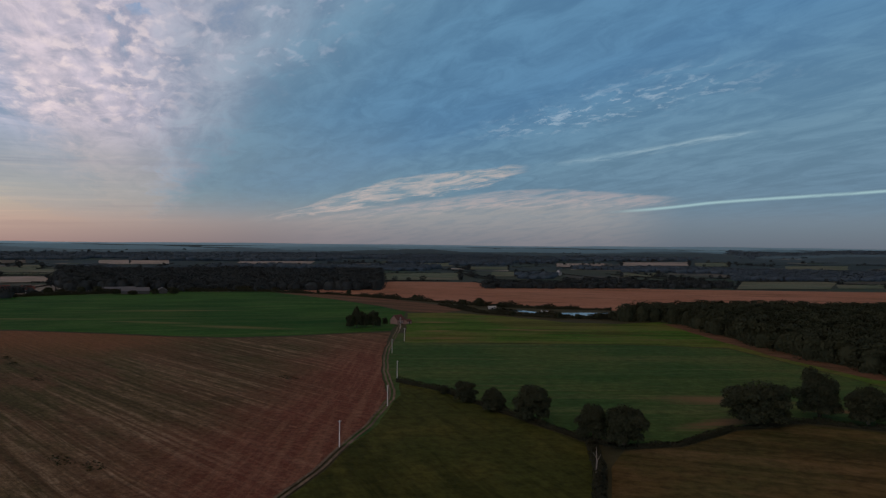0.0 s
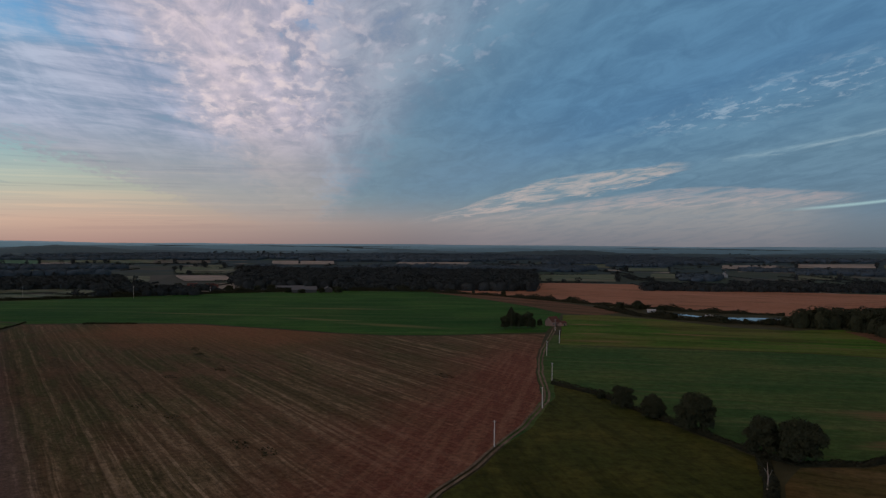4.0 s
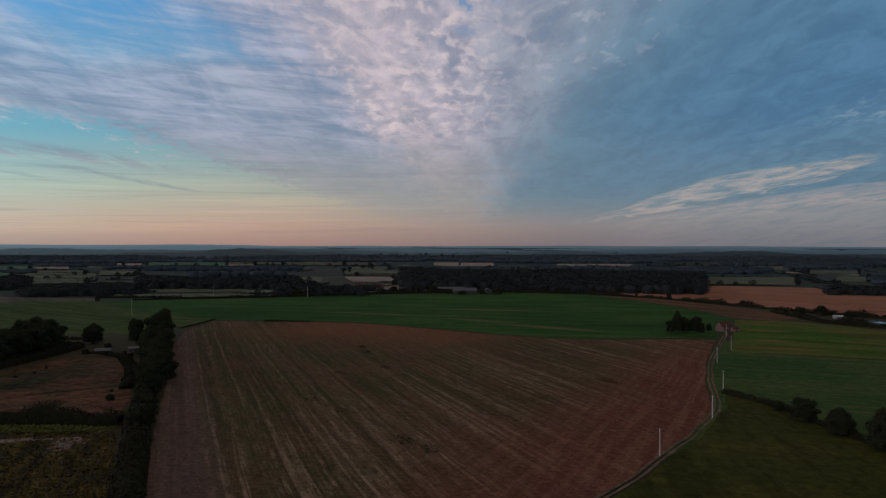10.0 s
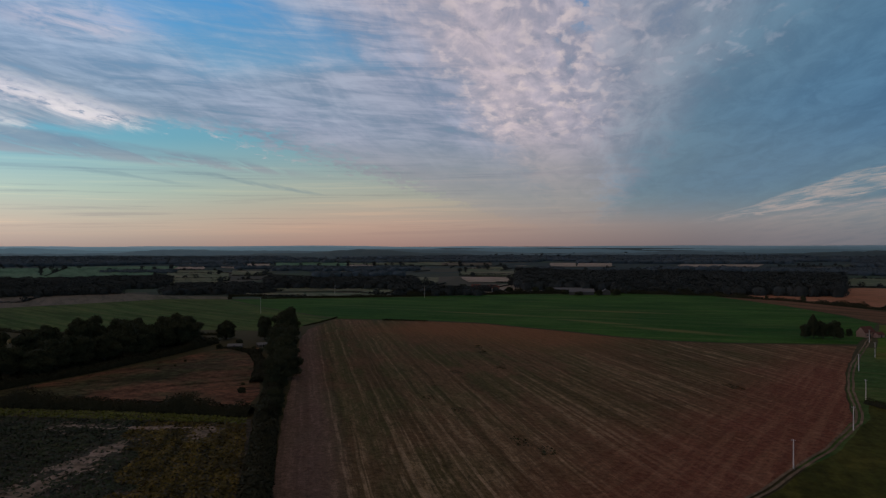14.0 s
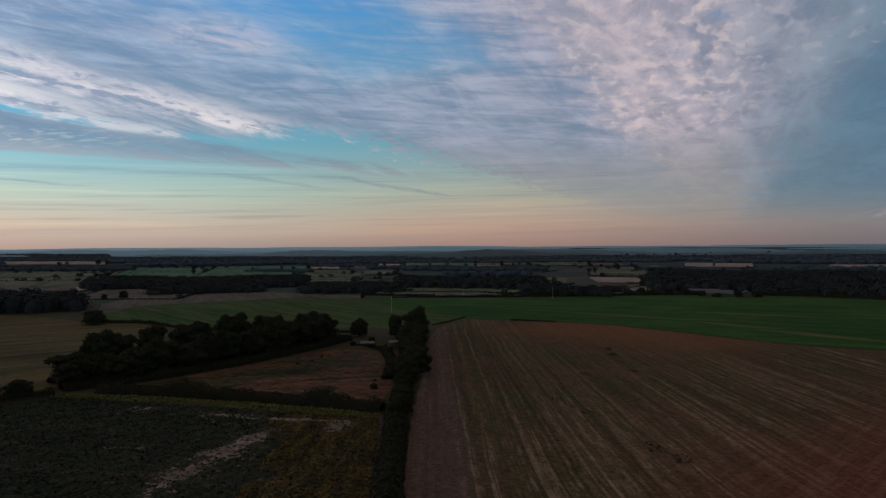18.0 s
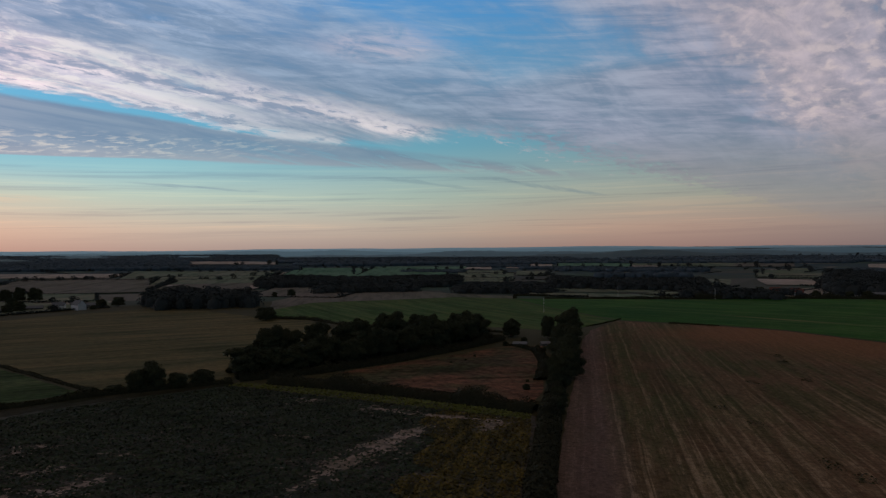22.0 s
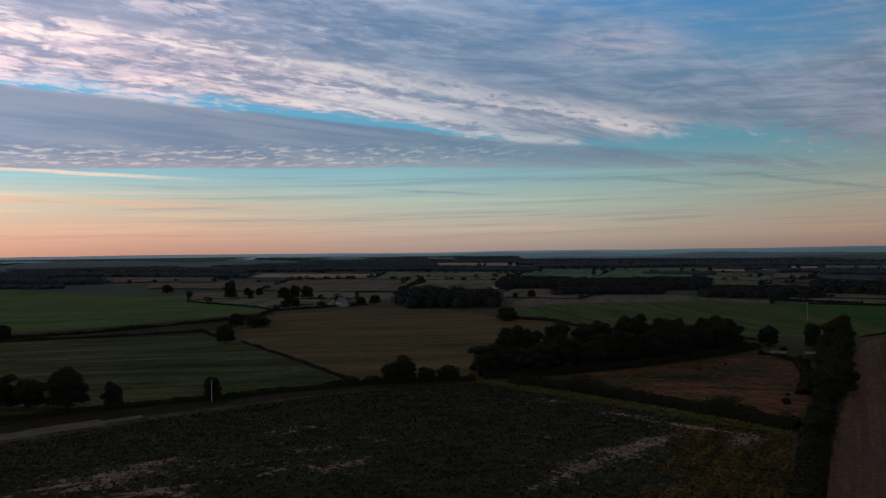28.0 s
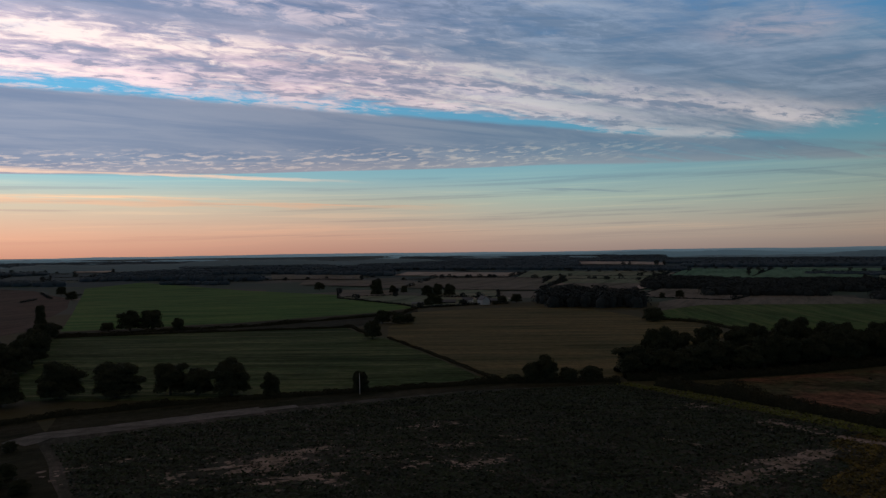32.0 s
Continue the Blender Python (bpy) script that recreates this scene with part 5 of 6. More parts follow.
wood([(-2979, 661), (-2620, 1042), (-2973, 1182), (-3350, 743)], 10)
wood([(-1094, 413), (-920, 650), (-1059, 747), (-1252, 473)], 11)
wood([(-782, 560), (-710, 664), (-744, 696), (-819, 587)], 10)
wood([(-1852, -207), (-1727, 27), (-1977, 31), (-2100, -235)], 11)
wood([(-2395, 69), (-2075, 557), (-3055, 821), (-3410, 99)], 12)
wood([(-2532, 680), (-1941, 1328), (-2137, 1462), (-2762, 742)], 11)
wood([(-2013, 445), (-1957, 525), (-2083, 559), (-2140, 473)], 8)
wood([(-1678, -620), (-1587, -253), (-1605, -256), (-1695, -626)], 14)
wood([(-1495, -744), (-1466, -594), (-1483, -601), (-1511, -752)], 13)
wood([(-1490, -442), (-1457, -303), (-1478, -308), (-1510, -448)], 9)
wood([(-1928, -300), (-1842, -50), (-2041, -55), (-2124, -331)], 9)
wood([(-2140, -58), (-1894, 468), (-2394, 591), (-2654, -72)], 11)
wood([(-2638, -1312), (-2344, -348), (-2961, -439), (-3196, -1590)], 11)
wood([(-1091, 401), (-975, 703), (-1120, 808), (-1259, 463)], 11)
wood([(-905, 415), (-861, 547), (-926, 588), (-975, 447)], 10)

# belts and blocks of wood that thicken towards the rim
belts_of = random.Random(41)
KEEP_OPEN = [TILLED, BRIGHT]
for _ in range(86):
    a, d = radians(belts_of.uniform(-36, 122)), belts_of.uniform(1350, 2500)
    l, deep = belts_of.uniform(140, 620), belts_of.uniform(30, 130) * (0.6 + d / 3000)
    mid = []
    for k in range(10):
        t = math.tau * k / 10
        s = 1.0 + 0.35 * belts_of.uniform(-1, 1)
        u, w = l * 0.5 * s * math.cos(t), deep * 0.5 * s * math.sin(t)
        mid.append((-math.sin(a) * (d + w) + math.cos(a) * u, math.cos(a) * (d + w) + math.sin(a) * u))
    if not any(inside(x, y, ring) for x, y in mid for ring in far_hedges + KEEP_OPEN):
        wood(mid, belts_of.uniform(8, 12), "distant belt of woodland, bluish with painted haze")

# hedgerows with single trees round the far fields
cs, ds = [], []
lines = random.Random(23)
for _ in range(560):
    a, d = radians(lines.uniform(-34, 120)), 960 + 2100 * lines.random() ** 1.5
    x, y, turn, l = -math.sin(a) * d, math.cos(a) * d, lines.choice((0.3, 1.87)) + lines.uniform(-0.2, 0.2), lines.uniform(60, 260)
    end = (x + l * math.cos(turn), y + l * math.sin(turn))
    if math.hypot(*end) > 950 and not (d < 1500 and 52 < a * 180 / math.pi < 100) and not any(inside(p, q, ring) for p, q in ((x, y), end) for ring in far_hedges + KEEP_OPEN):
        far_hedges.append([(x, y), end])
for ring in far_hedges:
    for (x0, y0), (x1, y1) in zip(ring, ring[1:] + (ring[:1] if len(ring) > 2 else [])):
        if len(ring) > 2 and lines.random() < 0.45:
            continue
        d = math.hypot(x1 - x0, y1 - y0)
        r0 = math.hypot(x0, y0)
        n = int(d / (0.35 if r0 < 1600 else 0.8))
        t = rng.uniform(0, 1, n)
        z = rng.uniform(0.2, 1.0, n) * (1.7 + 0.8 * math.sin(x0 + y0))
        cs.append(np.stack([x0 + (x1 - x0) * t + rng.normal(0, 1.2, n), y0 + (y1 - y0) * t + rng.normal(0, 1.2, n), rise(x0, y0) + (rise(x1, y1) - rise(x0, y0)) * t + z], 1))
        for _ in range(int(d / 40 * rng.uniform(0.1, 1.5))):
            q = rng.uniform(0, 1)
            s = rng.uniform(2.6, 4.8)
            e = rng.normal(0, 1, (80, 3))
            e /= np.linalg.norm(e, axis=1, keepdims=True)
            x, y = x0 + (x1 - x0) * q, y0 + (y1 - y0) * q
            cs.append(np.array((x, y, rise(x, y) + s * 1.1)) + e * s * rng.uniform(0.5, 1.0, (80, 1)) * np.array((1.4, 1.4, 0.98)))
cs = np.concatenate(cs)
v, f = leaf_quads(cs, rng.normal(0, 1, cs.shape) + np.array((0, 0, 0.6)), 1.7)
sheet("far_hedgerows", v, f, LEAF_FAINT_HAZE, "dark hedgerows with scattered trees among distant fields", "hedgerow", "stuff")


# ---- trees and hedges near the camera ----
for x, y, w, h in ((1, 293, 3.6, 4.1), (9, 279, 9.6, 8.5), (19, 264, 10.1, 8.5), (31, 250, 14.0, 14.4), (47, 226, 11.4, 12.9), (55, 219, 13.0, 14.3),
                   (109, 249, 22.8, 16.5), (135, 260, 16.8, 17.9), (146, 249, 15.4, 15.1), (160, 246, 14, 14), (176, 240, 16, 13)):
    plant(OAKS, x, y, w, h, "dark full-crowned oak standing in a hedge", "tree", "trees along the east hedge")
for x, y, w, h in ((-66, 522, 6.5, 11.0), (-61.5, 524, 7.5, 16.0), (-56, 527, 7.0, 12.0), (-50, 530, 9.0, 13.8), (-59, 532, 8.0, 13.0), (-46.5, 529, 5.0, 9.0)):
    plant(OAKS, x, y, w, h, "dark tree in a clump by a brick barn", "tree", "clump by the barn")
plant(OAKS, -377, 314, 12.5, 13.0, "single round dark tree beside the sheds")
plant(SMALL, -43, 547, 5.0, 6.0, "small round tree beside a brick barn")
for x, y, w, h in ((-382, 319, 13.0, 12.6), (-355, 327, 11.1, 16.3), (-347, 338, 21, 21.1), (-330, 318, 17, 15), (-310, 298, 18, 16), (-288, 278, 19, 18), (-263, 254, 18, 18), (-243, 236, 16.5, 17), (-227, 215, 12.3, 14.7), (-205, 194, 8, 8), (-190, 178, 9, 9.0)):
    plant(OAKS, x, y, w, h, "dark dense tree in the row beside the stubble", "tree", "trees along the stubble field")
r = random.Random(5)
for i in range(15):
    t = i / 14
    x, y = -336 + (-372 + 336) * t ** 2, 116 + (283 - 116) * t
    plant(BARE_STEM, x + r.uniform(-3, 3), y + r.uniform(-3, 3), r.uniform(16, 21), r.uniform(15, 19) * (0.85 + 0.25 * t), "tall dark tree with bare lower stems in a row", "tree", "tall tree row")
for i in range(11):
    t = i / 10
    x, y = -372 + (-400 + 372) * t, 140 + (295 - 140) * t
    plant(BARE_STEM, x + r.uniform(-5, 5), y + r.uniform(-4, 4), r.uniform(17, 23), r.uniform(17, 22), "tall dark tree with bare lower stems in a row", "tree", "tall tree row")
for x, y, w, h in ((-602, 229, 20.9, 12.7), (-876, 345, 8.1, 8.1), (-880, 369, 12.4, 11.0), (-594, 226, 14, 11)):
    plant(SMALL, x, y, w, h, "round dark field tree")
for x, y, w, h in ((-332, 75, 12.4, 13.7), (-331, 68, 9.4, 10.7), (-331, 96, 12.7, 7.6), (-330, 85, 10.0, 7.5), (-333, 60, 9.7, 3.9), (-335, 51, 7.2, 3.8)):
    plant(SMALL, x, y, w, h, "scraggy dark bush in the hedge", "bush")
for x, y, w, h in ((-324, -137, 21.3, 17.0), (-324, -114, 22.5, 15.9), (-326, -92, 16.6, 14.9), (-324, -80, 15, 13.5), (-320, -65, 18.1, 16.4), (-314, -47, 8.5, 10.9), (-320, -10, 8.2, 9.7), (-310, -155, 20, 17), (-300, -170, 18, 15), (-396, -190, 19, 15), (-404, -203, 20, 18), (-436, -200, 19, 20), (-470, -214, 18, 18), (-500, -227, 18, 17), (-531, -237, 16, 16), (-560, -244, 15, 15)):
    plant(OAKS, x, y, w, h, "dark rounded tree along the field hedge", "tree", "trees along the west hedge")
for x, y, w, h in ((-614, -205, 22.4, 18.3), (-614, -188, 22.4, 19.3), (-601, -163, 11.7, 12.6), (-615, -223, 13.7, 8.2), (-1217, -512, 18.0, 16.2), (-1072, -437, 19.8, 14.3), (-668, -299, 10.8, 21.7), (-630, 0, 16.4, 12.7), (-622, 14, 14.4, 10.7), (-630, 22, 14, 9), (-517, -7, 14.6, 15.6), (-1026, -7, 20.4, 27), (-1233, -104, 20.7, 16.0), (-1005, 62, 18.3, 18.1), (-1000, 76, 16.3, 20.1), (-994, 92, 20.0, 20.0), (-1102, 16, 11.9, 13.6), (-1096, 33, 11.8, 13.5)):
    plant(SMALL, x, y, w, h, "dark field tree standing in a hedgerow")
hedge("hedge", [(-19, 319), (0, 300), (15, 275), (31, 249), (45, 226), (54, 217), (72, 221), (97, 241), (125, 252), (148, 242), (190, 225)], 3.5, 2.6, "dark unclipped hedge below the crop field")
hedge("hedge", [(36, 150), (38, 174), (43, 197), (46, 222)], 4.0, 3.0, "dark hedge running down the meadow side")
hedge("hedge", [(-315, 122), (-296, 134), (-248, 159), (-200, 178)], 9.0, 7.0, "tall dark overgrown hedge round the scrub", 0.55, 90, 0.5)
hedge("hedge", [(-376, 369), (-320, 312), (-263, 252), (-215, 201), (-177, 163), (-146, 132), (-100, 88)], 8.5, 8.0, "tall dark hedgerow beside the stubble field", 0.55, 110, 0.5)
hedge("hedge", [(-522, 4), (-421, 32), (-344, 52)], 3.0, 2.2, "low dark hedge between two fields")
hedge("hedge", [(-327, 108), (-332, 50), (-321, -4), (-312, -47), (-304, -84), (-288, -124), (-250, -170)], 5.0, 3.4, "dark hedge along the edge of the sunflower field", 0.55, 50, 0.45)
hedge("hedge", [(-330, 112), (-327, 150), (-335, 200), (-350, 250), (-370, 300)], 8.0, 7.0, "dark undergrowth below the tall tree row", 0.6, 70, 0.5)
hedge("undergrowth", [(-346, 290), (-318, 284), (-292, 266), (-268, 244), (-246, 222)], 7.0, 3.2, "dark brambles at the back of the scrub", 0.6, 60, 0.3)
hedge("undergrowth", [(-345, 114), (-344, 150), (-352, 200), (-366, 250), (-388, 300)], 22.0, 5.0, "dark brambles and undergrowth between tall trees", 0.7, 120, 0.7)
hedge("hedge", [(-578, -255), (-600, -193), (-628, -108), (-720, 18), (-800, 38)], 5.0, 3.0, "dark hedge along the lane", 0.9, 20)
hedge("hedge", [(-570, -245), (-585, -160), (-592, -88), (-600, -25), (-540, -8)], 4.0, 2.6, "dark hedge along the lane", 0.9, 20)
hedge("hedge", [(-212, 902), (-174, 886), (-123, 863), (-65, 816), (-14, 774), (38, 729), (75, 707), (109, 699), (160, 690)], 7.0, 6.0, "bushy dark hedge along the tilled field", 1.0, 22, 0.2)
hedge("hedge", [(-2, 731), (33, 650), (70, 624), (100, 612), (140, 606)], 8.0, 6.0, "bushy dark hedge round the pond", 0.9, 30, 0.3)
hedge("hedge", [(-612, 236), (-575, 259), (-500, 262), (-440, 300), (-400, 330)], 4.0, 3.6, "patchy dark hedge with bushes", 0.9, 18, 0.2)
hedge("hedge", [(-640, 585), (-590, 630), (-545, 672), (-520, 704)], 3.0, 2.6, "thin dark hedge behind the bright green field", 0.9, 22, 0.45)
hedge("hedge", [(-520, 704), (-480, 755), (-440, 802), (-385, 850), (-325, 892), (-270, 905), (-214, 910)], 9.0, 7.5, "dark bushy hedge behind the bright green field", 1.0, 26, 0.35)
hedge("hedge", [(-660, 556), (-700, 590), (-620, 640), (-540, 690)], 4.0, 3.0, "dark hedge across the far green field", 1.4, 6, 0.2)
wood([(139, 581), (176, 589), (185, 567), (193, 473), (198, 408), (212, 343), (330, 250), (560, 400), (470, 640), (330, 650), (230, 640), (150, 610)], 15, "dark dense broadleaved wood beside the crop field")
wood([(-770, 178), (-736, 268), (-806, 300), (-960, 250), (-850, 180)], 17, "dark copse beside the ripe field")


hedge("weed_strip", [(-367, 464), (-355, 473), (-333, 478)], 3.0, 1.6, "low dark strip of weeds at the field corner", 1.0, 10, 0.5)
for x, y, l in ((-104, 199, 9), (-93, 194, 7), (-165, 237, 6), (-187, 292, 7), (-69, 325, 9), (-176, 315, 7), (-224, 373, 9), (-210, 355, 7), (-143, 225, 5)):
    hedge("weed_patch", [(x - l * 0.45, y + l * 0.45), (x + 1, y), (x + l * 0.45, y - l * 0.45)], 5.0, 0.35, "low dark weed patch in the stubble", 0.6, 8, 0.5, "stuff", WEED_LEAF)
for x, y, l in ((-312, 219, 1.3), (-322, 242, 1.5), (-314, 230, 1.2), (-234, 203, 3), (-247, 215, 1.5), (-330, 284, 3), (-326, 292, 2.5), (-345, 283, 3.5), (-350, 302, 4), (-322, 300, 3.5), (-316, 288, 2.5)):
    plant(SMALL, x, y, l * 1.3, l, "small dark bush in rough grass", "bush")

for x, y, w, h in ((20, 722, 9, 7), (36, 716, 12, 10), (56, 706, 8, 6), (-30, 790, 8, 7), (-110, 856, 7, 8), (-150, 878, 5, 5), (96, 606, 7, 6), (112, 604, 6, 5), (128, 603, 8, 6), (60, 628, 7, 5), (150, 610, 12, 11), (140, 600, 9, 8), (171, 600, 18, 15)):
    plant(SMALL, x, y, w, h, "dark bush in the hedge by the pond", "bush")

for x, y, w, h in ((-208, -103, 7.0, 5.0), (-238, -116, 5.0, 3.5), (-195, -93, 6.0, 4.0), (-198, -102, 9.0, 6.0)):
    plant(SMALL, x, y, w, h, "dark bush at the corner of the crop", "bush")

# ---- poles ----
def power_pole(x, y, high, turn, label="pale weathered timber utility pole beside the dirt track", group="poles along the track", thick=0.19):
    pole = thing("utility_pole", (x, y, rise(x, y)), turn, label, "utility pole", group)
    bm = bmesh.new()
    cone_between(bm, (0, 0, -0.5), (0, 0, high), thick, thick * 0.68, 10)
    part("shaft", bm, POLE_WOOD, pole)
    bm = bmesh.new()
    bmesh.ops.create_cube(bm, size=1, matrix=Matrix.Translation((0, 0, high - 0.35)) @ Matrix.Diagonal((1.1, 0.10, 0.10, 1)))
    part("crossarm", bm, STEEL, pole, "grey steel crossarm")
    for k in (-0.48, 0.0, 0.48):
        bm = bmesh.new()
        cone_between(bm, (k, 0, high - 0.29), (k, 0, high - 0.08), 0.06, 0.045, 8)
        cone_between(bm, (k, 0, high - 0.20), (k, 0, high - 0.16), 0.085, 0.085, 8)
        part("insulator", bm, CERAMIC, pole, "brown ceramic insulator")
    return pole


for x, y, turn in ((-30, 215, 8), (-20, 270, 5), (-20, 327, -4), (-27.5, 401, 2), (-23.5, 454, 0), (-30, 520, 0)):
    power_pole(x, y, 8.0, turn)
power_pole(-314, -10, 9.0, 80, "slim pale utility pole at the hedge", "", 0.13)
for x, y, high in ((-498, 454, 14.0), (-592, 657, 13.5), (-489, 697, 13.0)):
    power_pole(x, y, high, 50, "slim grey utility pole standing in the green crop", "poles in the green field", 0.11)
hedge("ditch_growth", [(-392, 400), (-400, 428), (-410, 452), (-414, 462)], 2.2, 1.2, "low dark growth along a ditch beside the stubble", 0.5, 26, 0.4)
dead = thing("dead_tree", (40, 188, 0), 0, "bare pale dead tree stem standing in the hedge", "tree")
bm = bmesh.new()
cone_between(bm, (0, 0, -0.3), (0.3, 0.1, 4.5), 0.24, 0.15, 9)
cone_between(bm, (0.3, 0.1, 4.4), (0.1, 0.3, 8.2), 0.15, 0.05, 8)
part("trunk", bm, DEAD_WOOD, dead)
for a, b in (((0.3, 0.1, 4.3), (1.3, 0.4, 6.4)), ((0.2, 0.2, 5.4), (-0.8, -0.2, 7.0))):
    bm = bmesh.new()
    cone_between(bm, a, b, 0.09, 0.03, 6)
    part("limb", bm, DEAD_WOOD, dead)


# ---- buildings ----
def box(bm, x0, x1, y0, y1, z0, z1):
    bmesh.ops.create_cube(bm, size=1, matrix=Matrix.Translation(((x0 + x1) / 2, (y0 + y1) / 2, (z0 + z1) / 2)) @ Matrix.Diagonal((x1 - x0, y1 - y0, z1 - z0, 1)))


def building(name, x, y, turn, long, deep, eaves, ridge, wall, roof, label, category, openings=(), chimney=False):
    """A gabled building: walls with gables, two thick roof slopes, doors and windows set into the front."""
    b = thing(name, (x, y, rise(x, y)), turn, label, category)
    L, D = long / 2, deep / 2
    bm = bmesh.new()
    rings = []
    for s in (-L, L):
        rings.append([bm.verts.new(p) for p in ((s, -D, -0.3), (s, D, -0.3), (s, D, eaves), (s, 0, ridge - 0.1), (s, -D, eaves))])
    bm.faces.new(rings[0][::-1])
    bm.faces.new(rings[1])
    for i in range(5):
        k = (i + 1) % 5
        bm.faces.new((rings[0][i], rings[0][k], rings[1][k], rings[1][i]))
    part("wall", bm, wall, b)
    for side in (-1, 1):
        bm = bmesh.new()
        low, top = eaves - 0.25, ridge
        q = [(s, yy, z + dz_) for s in (-L - 0.35, L + 0.35) for yy, z in ((side * (D + 0.35), low), (0, top)) for dz_ in (0.0, 0.18)]
        vs = [bm.verts.new(p) for p in q]
        for f in ((0, 1, 3, 2), (4, 6, 7, 5), (0, 4, 5, 1), (2, 3, 7, 6), (1, 5, 7, 3), (0, 2, 6, 4)):
            bm.faces.new([vs[i] for i in f])
        bmesh.ops.recalc_face_normals(bm, faces=bm.faces)
        part("roof", bm, roof, b)
    for kind, ox, oz, w, h in openings:
        bm = bmesh.new()
        box(bm, ox - w / 2, ox + w / 2, -D - 0.06, -D + 0.04, oz, oz + h)
        o = part(kind, bm, PAINT, b)
        bm = bmesh.new()
        box(bm, ox - w / 2 + 0.08, ox + w / 2 - 0.08, -D - 0.075, -D - 0.055, oz + 0.08, oz + h - 0.08)
        part("pane" if kind == "window" else "panel", bm, DARK_OPENING, o)
    if chimney:
        bm = bmesh.new()
        box(bm, L - 1.2, L - 0.5, -0.35, 0.35, ridge - 0.6, ridge + 0.9)
        part("chimney", bm, BRICK, b)
    return b


OPEN = (("door", 0.0, 0.0, 1.1, 2.1), ("window", -2.6, 1.0, 1.1, 1.2), ("window", 2.6, 1.0, 1.1, 1.2))
building("brick_barn", -34, 553, 58, 9.5, 6.4, 3.4, 6.8, BRICK, TILE, "small red brick barn with a clay tile roof", "barn", OPEN)
building("lean_to", -26.5, 553.5, 58, 6.0, 3.6, 2.2, 3.6, BRICK, TILE, "low brick lean-to beside the barn", "shed", (("door", 0.0, 0.0, 1.2, 1.9),))
for x, y, turn, l, d, e, rdg, wall, roof in ((-834, 41, 75, 14, 6, 2.6, 4.4, DARK_WALL, PALE_ROOF), (-852, 76, 80, 20, 8, 3.0, 5.0, DARK_WALL, METAL_ROOF), (-830, 116, 20, 13, 9, 5.5, 10.0, RENDER_WALL, METAL_ROOF), (-850, 100, 70, 12, 8, 4.5, 7.5, RENDER_WALL, METAL_ROOF), (-860, 130, 70, 14, 8, 3.0, 5.0, DARK_WALL, METAL_ROOF)):
    building("farmhouse" if e > 4 else "farm_shed", x, y, turn, l, d, e, rdg, wall, roof, "pale gabled farm building among trees", "farm building", OPEN, e > 4)
for x, y, turn, l, d, e, rdg, wall, roof in ((-356, 845, 24, 30, 16, 4, 7.5, DARK_WALL, METAL_ROOF), (-385, 862, 24, 40, 10, 5, 7, DARK_WALL, METAL_ROOF), (-330, 858, 114, 14, 11, 4, 7, DARK_WALL, METAL_ROOF), (-504, 838, 30, 12, 8, 5.0, 9.0, RENDER_WALL, TILE), (-486, 850, 40, 11, 8, 5.0, 8.5, BRICK, TILE), (-474, 838, 30, 10, 7, 4.5, 8, RENDER_WALL, TILE)):
    building("farmhouse" if roof == TILE else "barn", x, y, turn, l, d, e, rdg, wall, roof, "pale gabled building of a farm behind the crop", "farm building", OPEN, roof == TILE)
for x, y, w, h in ((-372, 832, 10, 7), (-352, 828, 12, 6), (-398, 842, 12, 10), (-330, 838, 10, 8), (-312, 846, 12, 9), (-415, 838, 12, 9), (-450, 832, 12, 9), (-518, 828, 13, 11), (-495, 826, 9, 6),
                   (-826, 52, 12, 10), (-838, 64, 14, 12), (-842, 92, 9, 6), (-822, 128, 8, 5), (-845, 140, 14, 10), (-852, 158, 16, 12), (-870, 60, 16, 14)):
    plant(SMALL, x, y, w, h, "dark tree beside farm buildings")
building("farmhouse", 229, 1440, 70, 14, 9, 6, 11, RENDER_WALL, METAL_ROOF, "white rendered house far off among trees", "house", OPEN, True)
for x, y, turn, l in ((-342, 292, 40, 8), (-333, 305, 60, 6)):
    building("shed", x, y, turn, l, 5, 1.5, 2.4, DARK_WALL, PALE_ROOF, "low shed with a pale sheet roof behind the scrub", "shed", (("door", 0.0, 0.0, 1.2, 1.9),))

for x, y, l in ((47, 690, 7), (91, 648, 6), (142, 622, 7)):
    building("shelter", x, y, 10, l, 4, 1.9, 2.8, RENDER_WALL, RENDER_WALL, "small pale shelter at the pond", "shed", (("door", 0.0, 0.0, 1.2, 1.7),))

# ---- crop plants ----
SUN_RING = [(-318, 110), (-289, 129), (-249, 150), (-215, 165), (-196, 172), (-165, 144), (-132, 112), (-110, 84), (-115, -30), (-191, -78), (-224, -95), (-242, -106), (-260, -84), (-271, -58), (-290, -20), (-312, 39)]
BARE_SPOTS = [(-199, 120, 17, 7.0, 112), (-190, 108, 7.5, 4.5, 112), (-214, 147, 17, 2.8, 34), (-194, 152, 9, 5.0, 120), (-268, 120, 7, 1.3, 26), (-238, 134, 9, 1.4, 28), (-184, 92, 11, 3.4, 120), (-173, 76, 7, 2.4, 120), (-180, 84, 7, 4.0, 100), (-190, 103, 9, 2.4, 112),
              (-213, -36, 27, 9, 112), (-226, -24, 11, 3.0, 110), (-198, -22, 12, 3.5, 100), (-206, 29, 8, 2.4, 92), (-226, 21, 6, 1.5, 92), (-254, 25, 6, 1.5, 60)]
sizes = random.Random(3)
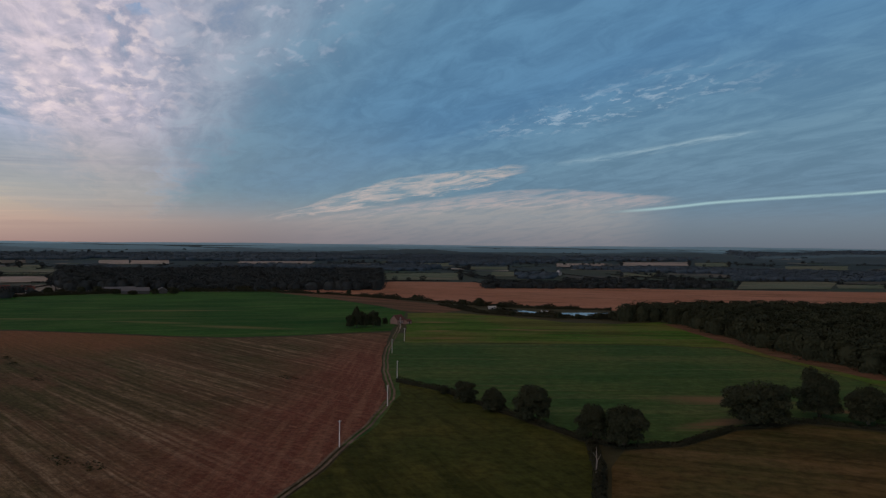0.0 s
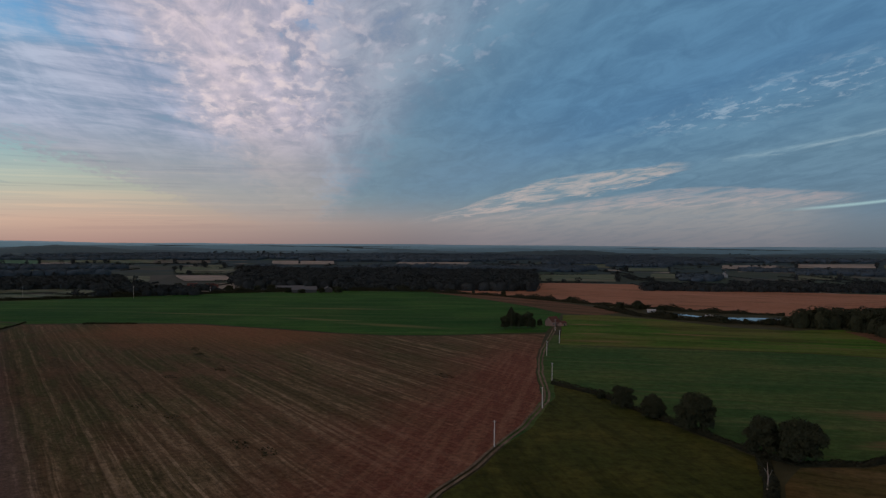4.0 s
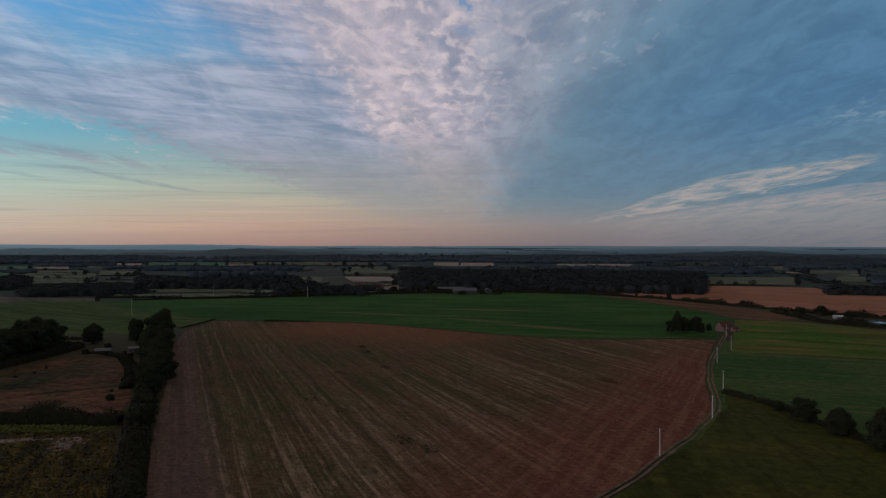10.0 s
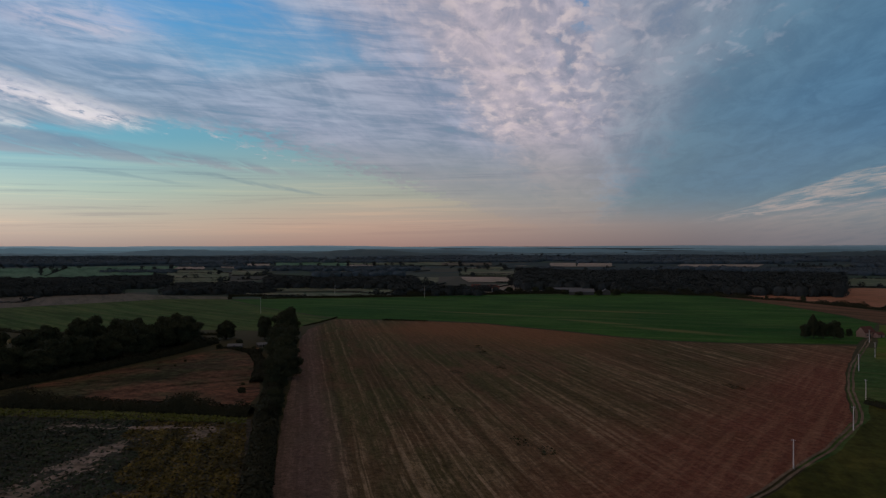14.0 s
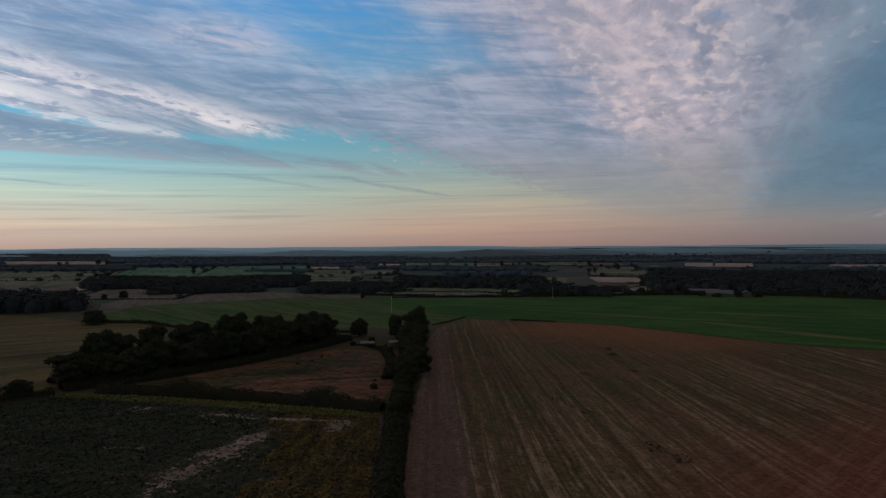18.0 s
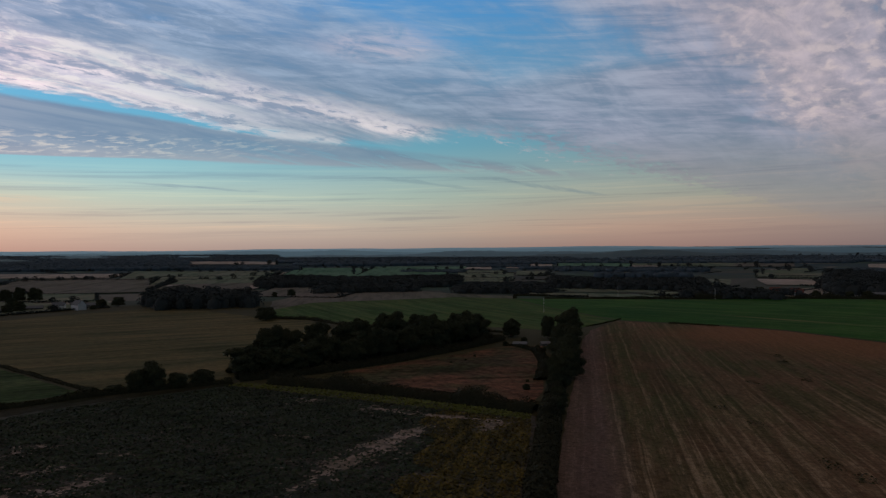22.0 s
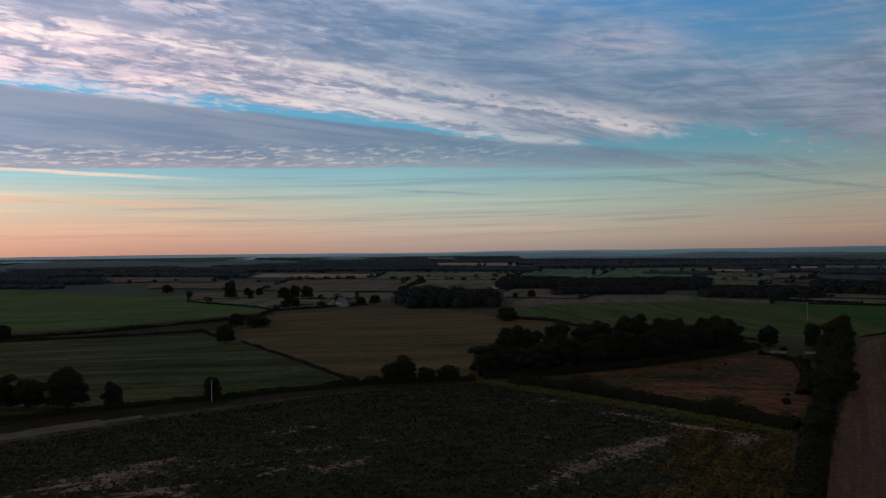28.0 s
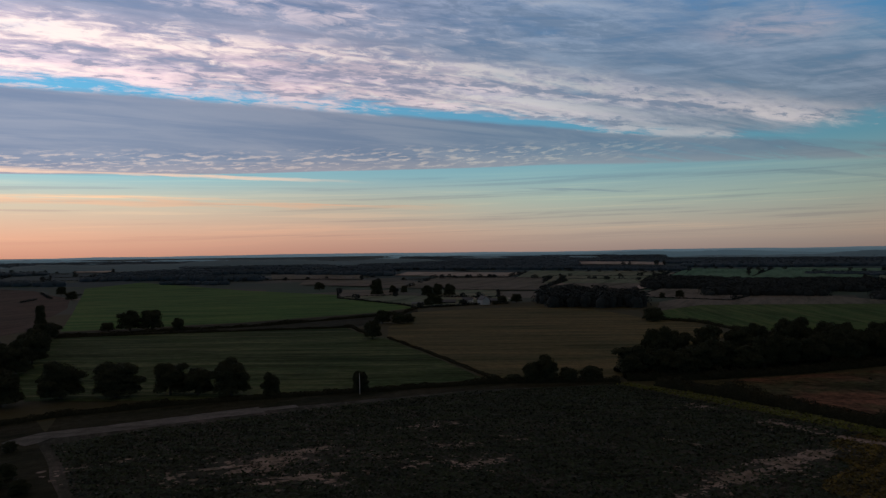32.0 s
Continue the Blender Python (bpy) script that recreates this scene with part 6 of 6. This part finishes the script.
BARE_SPOTS += [(x, y, sizes.uniform(4, 7.5), sizes.uniform(1.0, 1.9), sizes.choice((40, 50, 105, 115))) for x, y in (
    (-206, 10), (-205, 22), (-208, 31), (-252, 10), (-250, 18), (-231, 42), (-187, 88), (-221, 92), (-268, 119), (-226, 21), (-242, 133), (-232, 138), (-215, 146), (-197, 155), (-216, -87), (-222, -76), (-201, -56), (-194, -15), (-216, 0))]


def thin(x, y):
    """How bare the crop is at a place, 0 to 1."""
    b = 0.0
    for cx, cy, a, w, turn in BARE_SPOTS:
        ang = radians(turn)
        u = (x - cx) * math.cos(ang) + (y - cy) * math.sin(ang)
        q = -(x - cx) * math.sin(ang) + (y - cy) * math.cos(ang)
        b = max(b, 1.35 - math.hypot(u / a, q / w) * 0.8)
    return b + 0.45 * noise.noise((x * 0.12, y * 0.12, 2.2)) + 0.6 * noise.noise((x * 0.35, y * 0.35, 5.0))


speck_v, speck_f = [], []


def speck(x, y, r):
    """A small bare spot between plants."""
    k = len(speck_v)
    z = 0.19 + 0.06 * rng.uniform()
    speck_v.append((x, y, z))
    for i in range(9):
        t = math.tau * i / 9
        q = r * rng.uniform(0.55, 1.25)
        speck_v.append((x + q * math.cos(t), y + q * math.sin(t), z))
        speck_f.append((k, k + 1 + i, k + 1 + (i + 1) % 9))


for lift, (cx, cy, a, w, turn) in enumerate(BARE_SPOTS):
    ang = radians(turn)
    for _ in range(int(10 + a * (1.6 if a < 18 else 3.5))):
        u, q = rng.normal(0, a * 0.75), rng.normal(0, w * 1.1 + 0.8)
        speck(cx + u * math.cos(ang) - q * math.sin(ang), cy + u * math.sin(ang) + q * math.cos(ang), rng.uniform(0.35, 1.25))
    if a < 8:
        continue
    ring = []
    for k in range(26):
        t = math.tau * k / 26
        s = (0.80 if a < 18 else 0.60) + 0.9 * noise.noise((cx + math.cos(t) * 1.7, cy + math.sin(t) * 1.7, 9.0))
        u, q = a * s * math.cos(t), w * s * math.sin(t)
        ring.append((cx + u * math.cos(ang) - q * math.sin(ang), cy + u * math.sin(ang) + q * math.cos(ang)))
    field("bare_patch", ring, BARE_SOIL, "pale bare soil patch in the crop", "soil patch", 0.17 + 0.004 * lift, 1.5, 1.2)
for _ in range(700):
    x, y = rng.uniform(-318, -115), rng.uniform(-110, 170)
    if inside(x, y, SUN_RING) and noise.noise((x * 0.03, y * 0.03, 8.0)) > 0.0:
        speck(x, y, rng.uniform(0.3, 0.8))
sheet("bare_specks", speck_v, speck_f, BARE_SOIL, "small pale bare spots between the plants", "soil", "stuff")

cs_in, cs_edge, cs_mix = [], [], []
for bearing, mixed in ((-8.0, False), (46.0, True)):
    a = radians(bearing)
    ux, uy, vx, vy = -math.sin(a), math.cos(a), math.cos(a), math.sin(a)
    q = -420.0
    while q < 420:
        t = -420.0
        while t < 420:
            off = rng.normal(0, 0.30)
            x, y = ux * t + vx * (q + off) + rng.uniform(-0.2, 0.2), uy * t + vy * (q + off) + rng.uniform(-0.2, 0.2)
            t += 0.42
            if x > -96 or x < -330 or y > 180 or y < -115 or (0.669 * x + 0.743 * y > -36 + 14 * noise.noise((x * 0.05, y * 0.05, 6.0))) != mixed or not inside(x, y, SUN_RING):
                continue
            if y > 100 and (x + 196) * 0.45 - (y - 172) * 0.89 < 6.5:
                if rng.uniform() > 0.05:
                    cs_edge.append((x, y, 1.0))
            elif rng.uniform() > 0.06 + min(max(0.0, thin(x, y) * 0.80), 0.82 if y > 104 or y < 60 else 0.74):
                (cs_mix if mixed else cs_in).append((x, y, 0.42))
        q += 1.1 if mixed else 1.7
for name, pts, mat, size, label in (("sunflower_crop", cs_in, CROP_LEAF, 0.75, "patchy dark green sunflower plants in rows"), ("crop_plants", cs_mix, CROP_MIXED, 0.75, "olive green crop plants in rows beside the hedgerow"), ("crop_border", cs_edge, CROP_EDGE, 0.8, "dense yellowish green plants along the field border")):
    c = np.array(pts)
    c = np.concatenate([c, c + rng.normal(0, 0.25, c.shape) * np.array((1, 1, 0.2))])
    c[:, 2] = np.abs(c[:, 2] * rng.uniform(0.5, 1.0, len(c))) + 0.15
    v, f = leaf_quads(c, np.tile((0, 0, 1.0), (len(c), 1)), size, loose=0.30)
    sheet(name, v, f, mat, label, "crop", "stuff")
